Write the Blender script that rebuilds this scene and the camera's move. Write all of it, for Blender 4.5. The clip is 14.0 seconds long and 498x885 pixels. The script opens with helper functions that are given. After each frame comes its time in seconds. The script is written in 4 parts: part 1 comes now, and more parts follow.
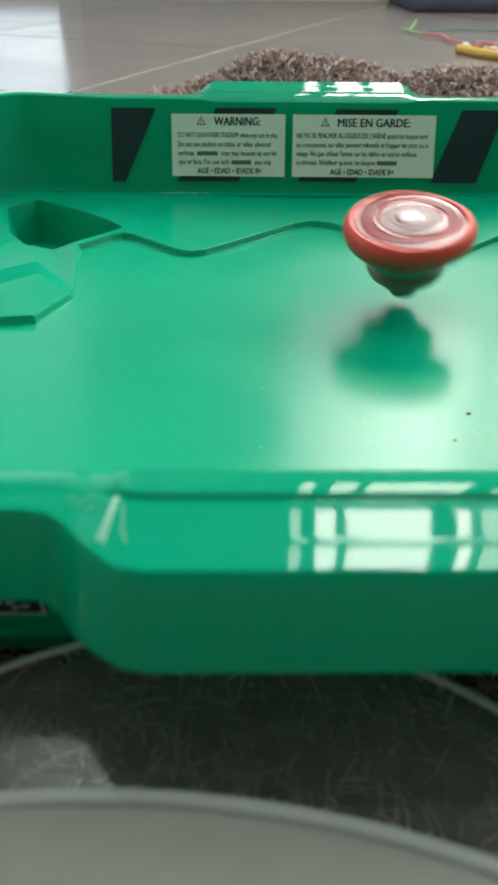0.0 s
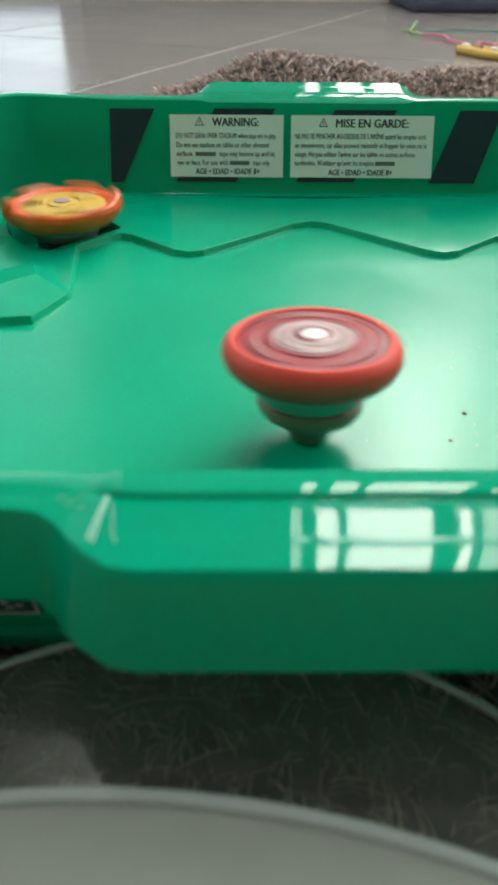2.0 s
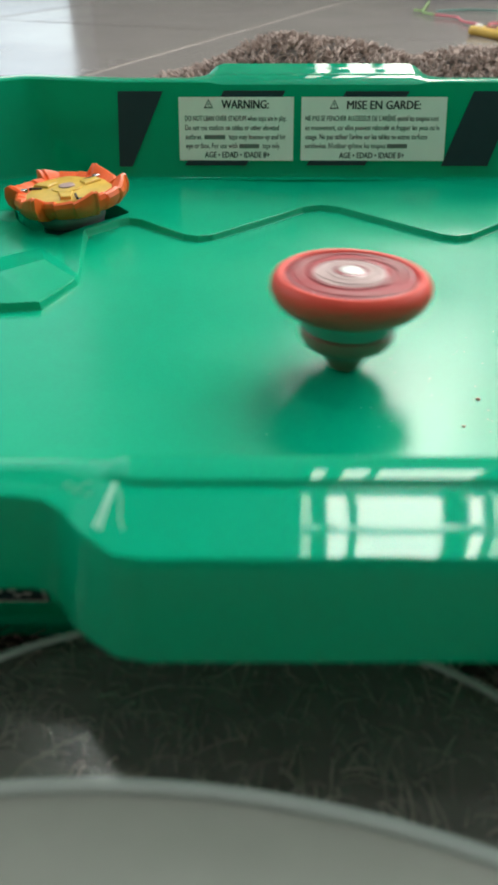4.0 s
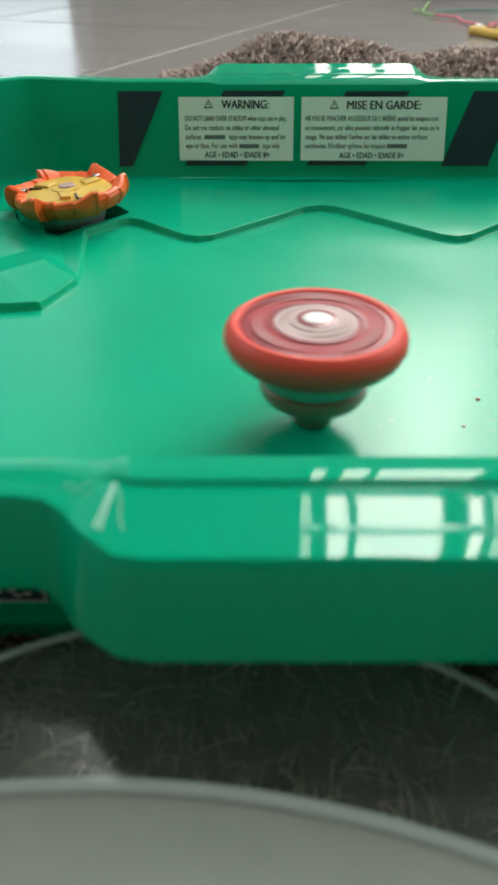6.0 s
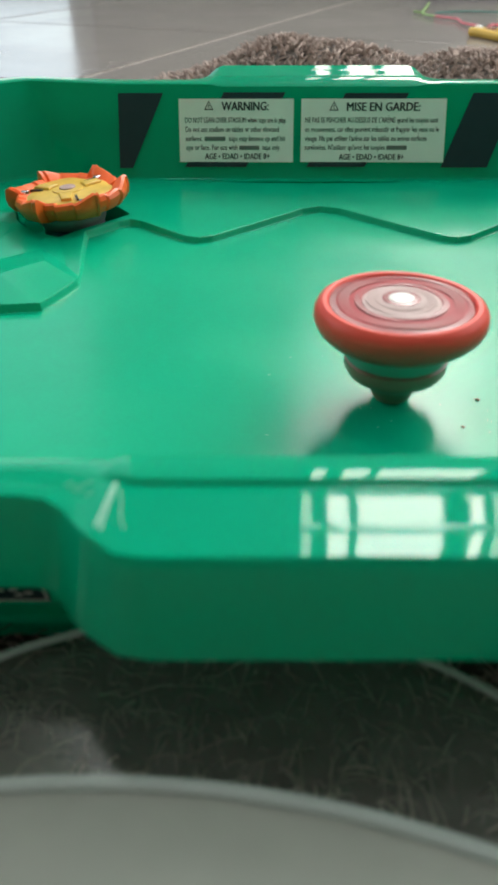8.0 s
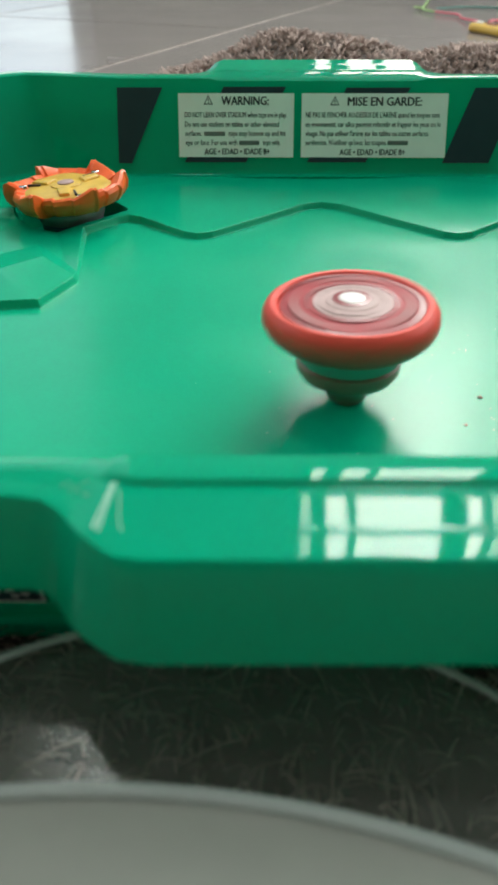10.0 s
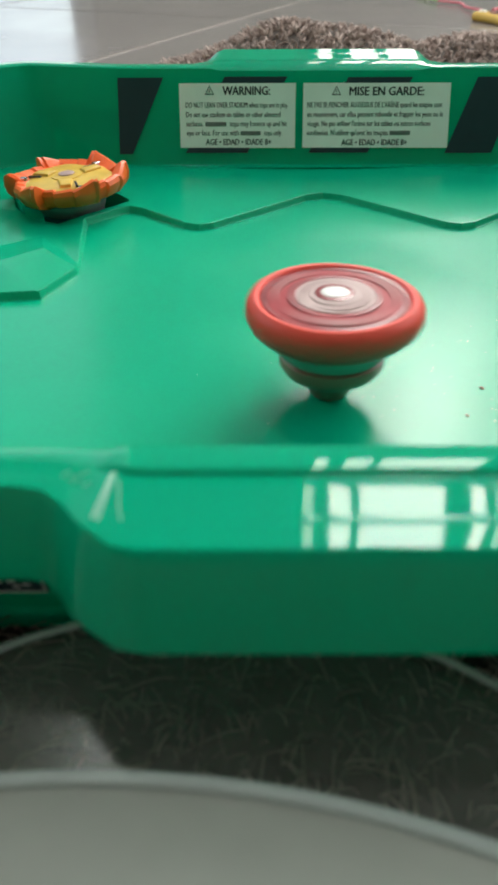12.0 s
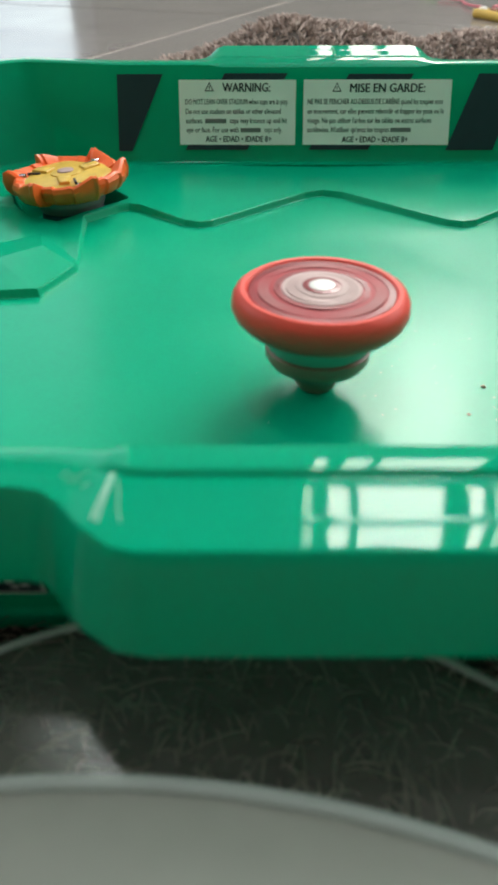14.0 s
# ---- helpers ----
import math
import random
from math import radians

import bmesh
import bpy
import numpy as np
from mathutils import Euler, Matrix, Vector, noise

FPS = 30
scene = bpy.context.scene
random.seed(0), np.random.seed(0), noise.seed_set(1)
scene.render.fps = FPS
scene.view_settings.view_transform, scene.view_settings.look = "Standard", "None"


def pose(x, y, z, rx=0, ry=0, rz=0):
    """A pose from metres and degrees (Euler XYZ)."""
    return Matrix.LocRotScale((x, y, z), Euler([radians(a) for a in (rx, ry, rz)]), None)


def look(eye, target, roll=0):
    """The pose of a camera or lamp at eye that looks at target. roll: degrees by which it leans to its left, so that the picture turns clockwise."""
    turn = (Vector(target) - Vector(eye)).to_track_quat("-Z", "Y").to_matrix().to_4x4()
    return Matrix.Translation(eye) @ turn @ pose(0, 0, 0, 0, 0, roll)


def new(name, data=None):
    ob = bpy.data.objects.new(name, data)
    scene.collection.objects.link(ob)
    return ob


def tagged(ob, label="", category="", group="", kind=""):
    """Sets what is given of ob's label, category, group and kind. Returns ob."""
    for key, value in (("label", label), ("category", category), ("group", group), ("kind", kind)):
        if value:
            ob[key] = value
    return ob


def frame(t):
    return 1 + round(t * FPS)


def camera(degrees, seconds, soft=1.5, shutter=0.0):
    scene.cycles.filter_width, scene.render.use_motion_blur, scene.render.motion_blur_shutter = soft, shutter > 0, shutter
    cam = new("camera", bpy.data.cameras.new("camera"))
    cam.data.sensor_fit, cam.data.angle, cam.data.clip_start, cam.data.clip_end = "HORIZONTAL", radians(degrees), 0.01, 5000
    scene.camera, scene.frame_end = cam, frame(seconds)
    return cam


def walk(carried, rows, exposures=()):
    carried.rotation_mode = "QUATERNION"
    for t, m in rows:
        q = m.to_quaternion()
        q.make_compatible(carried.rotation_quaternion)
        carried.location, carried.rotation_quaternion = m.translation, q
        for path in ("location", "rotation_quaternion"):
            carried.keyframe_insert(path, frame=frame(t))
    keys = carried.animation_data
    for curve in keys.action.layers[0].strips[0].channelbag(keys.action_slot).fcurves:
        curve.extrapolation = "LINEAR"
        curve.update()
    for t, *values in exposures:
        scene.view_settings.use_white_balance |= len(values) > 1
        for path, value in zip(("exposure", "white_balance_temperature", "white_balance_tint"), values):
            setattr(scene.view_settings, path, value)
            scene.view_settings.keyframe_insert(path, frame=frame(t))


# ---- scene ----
LENS = 37.0
cam = camera(LENS, 14.0, soft=3.2, shutter=0.75)
cam.data.dof.use_dof, cam.data.dof.focus_distance, cam.data.dof.aperture_fstop = True, 0.33, 30.0


def aim(x, y, z, yaw, pitch, roll):
    """A camera's pose: yaw to the left of +y, pitch upwards, roll, in degrees."""
    return pose(x, y, z, 0, 0, yaw) @ pose(0, 0, 0, 90 + pitch) @ pose(0, 0, 0, 0, 0, roll)


PATH = [
    (0, -0.00160, -0.00170, 0.14150, -1.055, -34.040, 0.655),
    (1.5, -0.00160, -0.00170, 0.14150, -1.060, -34.040, 0.660),
    (1.8, -0.00120, -0.00180, 0.14153, -1.020, -34.035, 0.640),
    (2.0, 0.00008, -0.00205, 0.14160, -0.900, -34.000, 0.545),
    (2.5, 0.00018, -0.00195, 0.14150, -0.845, -33.990, 0.510),
    (2.87, 0.00018, -0.00190, 0.14150, -0.830, -33.990, 0.500),
    (3.0, -0.00020, -0.00070, 0.14064, -0.317, -34.850, 0.400),
    (3.13, 0.00000, -0.00015, 0.14010, -0.020, -34.980, 0.030),
    (4.2, 0.00000, -0.00013, 0.14005, -0.002, -34.984, 0.003),
    (5.5, 0.00000, -0.00013, 0.14005, -0.002, -34.984, 0.003),
    (6.6, 0.00000, -0.00013, 0.14005, -0.002, -34.984, 0.003),
    (6.9, 0.00010, -0.00090, 0.14036, 0.035, -34.880, -0.040),
    (8.0, 0.00009, -0.00093, 0.14039, 0.030, -34.897, -0.040),
    (10.4, -0.00025, 0.00166, 0.13903, -0.059, -35.150, 0.064),
    (11.0, -0.00026, 0.00175, 0.13898, -0.060, -35.150, 0.066),
    (11.2, 0.00003, 0.00285, 0.13798, 0.180, -35.880, -0.230),
    (11.6, 0.00008, 0.00270, 0.13806, 0.185, -35.870, -0.230),
    (11.9, 0.00022, 0.00120, 0.13885, 0.210, -35.720, -0.200),
    (13.6, 0.00023, 0.00115, 0.13900, 0.222, -35.745, -0.222),
    (14.0, -0.00003, 0.00250, 0.13830, 0.152, -35.885, -0.140),
]
walk(cam, [(t, aim(*row)) for t, *row in PATH], exposures=[(0, 0.36), (14.0, 0.36)])

# ---- world and light ----
world = bpy.data.worlds.new("sky")
scene.world = world
world.use_nodes = True
sky = world.node_tree.nodes.new("ShaderNodeTexSky")
sky.sky_type, sky.sun_disc = "NISHITA", False
sky.sun_elevation, sky.sun_rotation = radians(35), radians(20)
world.node_tree.links.new(sky.outputs[0], world.node_tree.nodes["Background"].inputs[0])
world.node_tree.nodes["Background"].inputs[1].default_value = 0.1
sun = new("sun", bpy.data.lights.new("sun", "SUN"))
sun.data.energy, sun.data.angle, sun.data.color = 0.5, radians(12), (1.0, 0.97, 0.92)
sun.matrix_world = look((1.0, 3.5, 3.0), (0.1, 0.25, 0.0))

WALL_Y = 2.45


def side_fill_lamp(x, y0, y1, z0, z1, power, colour):
    """Fill light added in an unseen opening of a side wall at x."""
    lamp = new("opening_light", bpy.data.lights.new("opening_light", "AREA"))
    lamp.data.shape, lamp.data.size, lamp.data.size_y = "RECTANGLE", y1 - y0, z1 - z0
    lamp.data.energy, lamp.data.color = power, colour
    lamp.matrix_world = look((x, (y0 + y1) / 2, (z0 + z1) / 2), (0, (y0 + y1) / 2, (z0 + z1) / 2))


def window_lamp(x0, x1, z0, z1, power, colour):
    """Daylight that enters through an opening of the far wall."""
    lamp = new("opening_light", bpy.data.lights.new("opening_light", "AREA"))
    lamp.data.shape, lamp.data.size, lamp.data.size_y = "RECTANGLE", x1 - x0, z1 - z0
    lamp.data.energy, lamp.data.color = power, colour
    lamp.matrix_world = look(((x0 + x1) / 2, WALL_Y + 0.13, (z0 + z1) / 2), ((x0 + x1) / 2, 0, (z0 + z1) / 2))


window_lamp(0.20, 2.90, 1.12, 2.6, 138, (0.98, 1.0, 0.93))
window_lamp(-1.55, -0.45, 0.02, 2.1, 4.2, (0.80, 0.93, 1.0))
# two fill lamps added out of view, left and right, for softer shade
side_fill_lamp(-2.72, 0.5, 2.2, 1.0, 2.5, 25, (0.93, 0.99, 1.0))
side_fill_lamp(3.12, 0.5, 2.2, 1.0, 2.5, 25, (0.95, 1.0, 0.98))
# unseen overhead lamp, added to brighten the tub's lid beside the stadium
lamp = new("added_overhead_light", bpy.data.lights.new("added_overhead_light", "AREA"))
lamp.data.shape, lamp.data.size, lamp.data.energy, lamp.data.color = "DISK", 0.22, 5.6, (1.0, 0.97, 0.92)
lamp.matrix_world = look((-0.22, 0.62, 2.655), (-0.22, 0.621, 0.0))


# ---- materials ----
def material(name, colour, rough=0.5, metal=0.0, vary=0.12, scale=40.0, bump=0.0, bump_scale=200.0, coat=0.0, trans=0.0, ior=1.5,
             alpha=1.0, rough_vary=0.0, island=False, detail=4.0, spec=0.5, glow=None):
    """Principled paint with blotches of two sizes, fine relief and uneven gloss."""
    m = bpy.data.materials.new(name)
    m.use_nodes = True
    n, l = m.node_tree.nodes, m.node_tree.links
    p = n["Principled BSDF"]
    p.inputs["Roughness"].default_value, p.inputs["Metallic"].default_value = rough, metal
    p.inputs["Coat Weight"].default_value, p.inputs["Transmission Weight"].default_value = coat, trans
    p.inputs["IOR"].default_value, p.inputs["Alpha"].default_value = ior, alpha
    p.inputs["Specular IOR Level"].default_value = spec
    tc = n.new("ShaderNodeTexCoord")
    big, fine = n.new("ShaderNodeTexNoise"), n.new("ShaderNodeTexNoise")
    big.inputs["Scale"].default_value, big.inputs["Detail"].default_value = scale, detail
    fine.inputs["Scale"].default_value, fine.inputs["Detail"].default_value = bump_scale, 3.0
    l.new(tc.outputs["Object"], big.inputs["Vector"])
    l.new(tc.outputs["Object"], fine.inputs["Vector"])
    add = n.new("ShaderNodeMath")
    add.operation = "MULTIPLY_ADD"
    l.new(fine.outputs[0], add.inputs[0])
    add.inputs[1].default_value = 0.5
    l.new(big.outputs[0], add.inputs[2])
    last = add.outputs[0]
    if island:
        geo = n.new("ShaderNodeNewGeometry")
        more = n.new("ShaderNodeMath")
        more.operation = "MULTIPLY_ADD"
        l.new(geo.outputs["Random Per Island"], more.inputs[0])
        more.inputs[1].default_value = 1.2
        l.new(last, more.inputs[2])
        last = more.outputs[0]
    span = n.new("ShaderNodeMapRange")
    span.inputs["From Min"].default_value, span.inputs["From Max"].default_value = (0.4, 1.9) if island else (0.4, 1.1)
    span.inputs["To Min"].default_value, span.inputs["To Max"].default_value = 1 - vary, 1 + vary
    l.new(last, span.inputs["Value"])
    tint = n.new("ShaderNodeMix")
    tint.data_type, tint.blend_type = "RGBA", "MULTIPLY"
    tint.inputs["Factor"].default_value = 1.0
    tint.inputs["A"].default_value = (*colour, 1)
    l.new(span.outputs[0], tint.inputs["B"])
    l.new(tint.outputs["Result"], p.inputs["Base Color"])
    if bump:
        b = n.new("ShaderNodeBump")
        b.inputs["Strength"].default_value, b.inputs["Distance"].default_value = bump, 0.001
        l.new(fine.outputs[0], b.inputs["Height"])
        l.new(b.outputs[0], p.inputs["Normal"])
    if glow:
        # thin plastic lets some light through, more saturated than its surface
        thin, mix = n.new("ShaderNodeBsdfTranslucent"), n.new("ShaderNodeMixShader")
        thin.inputs["Color"].default_value, mix.inputs[0].default_value = (*glow, 1), 0.20
        l.new(p.outputs[0], mix.inputs[1])
        l.new(thin.outputs[0], mix.inputs[2])
        l.new(mix.outputs[0], n["Material Output"].inputs[0])
    if rough_vary:
        r = n.new("ShaderNodeMapRange")
        r.inputs["From Min"].default_value, r.inputs["From Max"].default_value = 0.35, 0.65
        r.inputs["To Min"].default_value, r.inputs["To Max"].default_value = rough - rough_vary, rough + rough_vary
        l.new(big.outputs[0], r.inputs["Value"])
        l.new(r.outputs[0], p.inputs["Roughness"])
    return m


GREEN = (0.0, 0.39, 0.214)
green_gloss = material("glossy green plastic", GREEN, 0.035, vary=0.04, scale=30, bump=0.04, bump_scale=60, spec=0.18, glow=(0.0, 0.74, 0.46))
green_satin = material("satin green plastic", GREEN, 0.215, vary=0.08, scale=22, bump=0.02, bump_scale=800, rough_vary=0.04, spec=0.22)
# pale colour for glints painted on the lip, also for scratches and dust
pale_glint_scratch = material("pale plastic for painted glints, scratches and dust", (0.46, 0.78, 0.64), 0.4, vary=0.3, scale=900)
sticker_black = material("black sticker", (0.018, 0.042, 0.052), 0.45, vary=0.1, spec=0.25)
sticker_white = material("white sticker", (0.88, 0.88, 0.84), 0.5, vary=0.03)
ink_grey = material("grey ink", (0.16, 0.17, 0.16), 0.5)
ink = material("black ink", (0.02, 0.022, 0.025), 0.5)
red_plastic = material("red plastic", (0.80, 0.070, 0.048), 0.45, vary=0.08, scale=120, spec=0.3)
red_dark = material("dark red plastic", (0.24, 0.02, 0.028), 0.3, vary=0.15, scale=120)
red_mid = material("dull red plastic", (0.45, 0.09, 0.10), 0.45, vary=0.25, scale=150, spec=0.09)
pale_pink = material("pale pink plastic", (0.60, 0.46, 0.45), 0.5, vary=0.15, scale=200, spec=0.08)
pink_metal = material("pale pink sticker", (0.42, 0.20, 0.20), 0.5, vary=0.2, scale=200, spec=0.08)
pale_metal = material("silvery sticker", (0.46, 0.33, 0.32), 0.5, vary=0.2, scale=300, spec=0.15)
white_dot = material("white plastic", (0.88, 0.88, 0.86), 0.3, vary=0.02, spec=0.5)
black_plastic = material("black plastic", (0.012, 0.012, 0.013), 0.35)
teal_metal = material("grey-green metal", (0.15, 0.24, 0.21), 0.4, metal=0.15, vary=0.15, scale=100)
brown_plastic = material("dark brown-red plastic", (0.33, 0.115, 0.085), 0.4, vary=0.15, scale=100)
orange_plastic = material("orange plastic", (0.96, 0.135, 0.012), 0.42, vary=0.1, scale=120)
yellow_plastic = material("amber yellow plastic", (0.72, 0.47, 0.07), 0.35, vary=0.15, scale=160)
navy_plastic = material("navy plastic", (0.01, 0.022, 0.06), 0.35, vary=0.1)
grey_metal = material("grey metal", (0.20, 0.21, 0.20), 0.4, metal=0.3, vary=0.15, scale=100)
steel = material("bright steel", (0.6, 0.6, 0.6), 0.2, metal=1.0)
tile_stuff = material("polished beige-grey porcelain", (0.225, 0.20, 0.19), 0.20, vary=0.10, scale=5, bump=0.015, bump_scale=40, rough_vary=0.03, detail=8)
grout = material("pale grout", (0.66, 0.60, 0.54), 0.8, vary=0.1)
plaster = material("off-white painted plaster", (0.50, 0.49, 0.46), 0.8, vary=0.04, scale=3, bump=0.05, bump_scale=120)
white_paint = material("white painted frame", (0.75, 0.75, 0.73), 0.4, vary=0.03)
frame_dark = material("dark window frame", (0.05, 0.05, 0.05), 0.4, vary=0.1)
rug_base = material("brown rug backing", (0.07, 0.055, 0.047), 0.95, vary=0.2, scale=60)
rug_pile = material("brown chenille pile", (0.39, 0.305, 0.27), 0.9, vary=0.4, scale=30, island=True)
clear_rim = material("clear plastic rim", (0.70, 0.80, 0.78), 0.25, vary=0.03, alpha=0.55)
cord_green = material("lime green cord", (0.36, 0.58, 0.22), 0.5)
cord_teal = material("teal cord", (0.10, 0.30, 0.26), 0.5)
cord_pink = material("pink cord", (0.78, 0.20, 0.25), 0.5)
yellow_toy = material("yellow plastic toy", (0.80, 0.52, 0.10), 0.35, vary=0.1)
dark_cloth = material("dark blue-grey fabric", (0.085, 0.095, 0.135), 0.9, vary=0.2)


def hazy_plastic(name, colour, through_share, rough):
    """Clear plastic that lets most light pass and adds a faint haze and gloss."""
    m = bpy.data.materials.new(name)
    m.use_nodes = True
    n, l = m.node_tree.nodes, m.node_tree.links
    p = n["Principled BSDF"]
    p.inputs["Base Color"].default_value, p.inputs["Roughness"].default_value = (*colour, 1), rough
    clear = n.new("ShaderNodeBsdfTransparent")
    clear.inputs[0].default_value = (0.93, 0.97, 0.96, 1)
    noise_n = n.new("ShaderNodeTexNoise")
    noise_n.inputs["Scale"].default_value = 25
    span = n.new("ShaderNodeMapRange")
    span.inputs["To Min"].default_value, span.inputs["To Max"].default_value = through_share - 0.05, through_share + 0.05
    l.new(noise_n.outputs[0], span.inputs["Value"])
    mix = n.new("ShaderNodeMixShader")
    l.new(span.outputs[0], mix.inputs[0])
    l.new(p.outputs[0], mix.inputs[1])
    l.new(clear.outputs[0], mix.inputs[2])
    l.new(mix.outputs[0], n["Material Output"].inputs[0])
    return m


clear_plastic = hazy_plastic("hazy clear plastic", (0.60, 0.60, 0.54), 0.915, 0.06)
clear_side = hazy_plastic("clear plastic", (0.5, 0.56, 0.55), 0.93, 0.1)
frosted_plastic = hazy_plastic("frosted plastic", (0.52, 0.55, 0.50), 0.40, 0.35)


# ---- mesh helpers ----
def mesh_object(name, bm, mat, parent=None, label="", smooth=35):
    me = bpy.data.meshes.new(name)
    bm.normal_update()
    bm.to_mesh(me)
    bm.free()
    for m in mat if isinstance(mat, (list, tuple)) else (mat,):
        me.materials.append(m)
    if smooth:
        me.shade_smooth()
        me.set_sharp_from_angle(angle=radians(smooth))
    ob = new(name, me)
    ob.parent = parent
    return tagged(ob, label)


def part(name, bm, mat, parent, label="", smooth=35):
    return mesh_object(name, bm, mat, parent, label, smooth)


def thing(name, label, category, m=Matrix(), group="", kind=""):
    ob = new(name)
    ob.empty_display_size = 0.02
    ob.matrix_world = m
    return tagged(ob, label, category, group, kind)


def box(x0, x1, y0, y1, z0, z1, bevel=0.0, bm=None):
    bm = bm or bmesh.new()
    v = [bm.verts.new((x, y, z)) for z in (z0, z1) for x, y in ((x0, y0), (x1, y0), (x1, y1), (x0, y1))]
    for f in ((3, 2, 1, 0), (4, 5, 6, 7), (0, 1, 5, 4), (1, 2, 6, 5), (2, 3, 7, 6), (3, 0, 4, 7)):
        bm.faces.new([v[i] for i in f])
    if bevel:
        bmesh.ops.bevel(bm, geom=list(bm.edges), offset=bevel, segments=2, affect="EDGES", profile=0.5)
    return bm


def lathe(profile, steps=64, off=(0.0, 0.0), wave=None):
    """Turns (radius, height) pairs about z. wave(angle, radius) scales the radius."""
    bm = bmesh.new()
    rings = []
    for r, z in profile:
        ring = []
        for i in range(steps):
            a = 2 * math.pi * i / steps
            k = r * (wave(a, r) if wave else 1.0)
            ring.append(bm.verts.new((off[0] + k * math.cos(a), off[1] + k * math.sin(a), z)))
        rings.append(ring)
    for lo, hi in zip(rings, rings[1:]):
        for i in range(steps):
            j = (i + 1) % steps
            bm.faces.new((lo[i], lo[j], hi[j], hi[i]))
    bm.faces.new(rings[0][::-1])
    bm.faces.new(rings[-1])
    return bm


def slab(points, z0, z1, bevel=0.0):
    """A flat plate with the given outline."""
    bm = bmesh.new()
    lo = [bm.verts.new((x, y, z0)) for x, y in points]
    hi = [bm.verts.new((x, y, z1)) for x, y in points]
    bm.faces.new(lo[::-1])
    bm.faces.new(hi)
    n = len(points)
    for i in range(n):
        bm.faces.new((lo[i], lo[(i + 1) % n], hi[(i + 1) % n], hi[i]))
    if bevel:
        bmesh.ops.bevel(bm, geom=[e for e in bm.edges if all(v in set(hi) for v in e.verts)], offset=bevel, segments=2, affect="EDGES", profile=0.5)
    return bm


def tube(path, radius, sides=8):
    """A round cord along a line of points."""
    bm = bmesh.new()
    rings = []
    for i, p in enumerate(path):
        a, b = Vector(path[max(i - 1, 0)]), Vector(path[min(i + 1, len(path) - 1)])
        way = (b - a).normalized()
        side = way.cross(Vector((0, 0, 1)))
        side = side.normalized() if side.length > 1e-4 else Vector((1, 0, 0))
        up = side.cross(way)
        rings.append([bm.verts.new(Vector(p) + radius * (side * math.cos(2 * math.pi * k / sides) + up * math.sin(2 * math.pi * k / sides))) for k in range(sides)])
    for lo, hi in zip(rings, rings[1:]):
        for k in range(sides):
            bm.faces.new((lo[k], lo[(k + 1) % sides], hi[(k + 1) % sides], hi[k]))
    bm.faces.new(rings[0][::-1])
    bm.faces.new(rings[-1])
    return bm


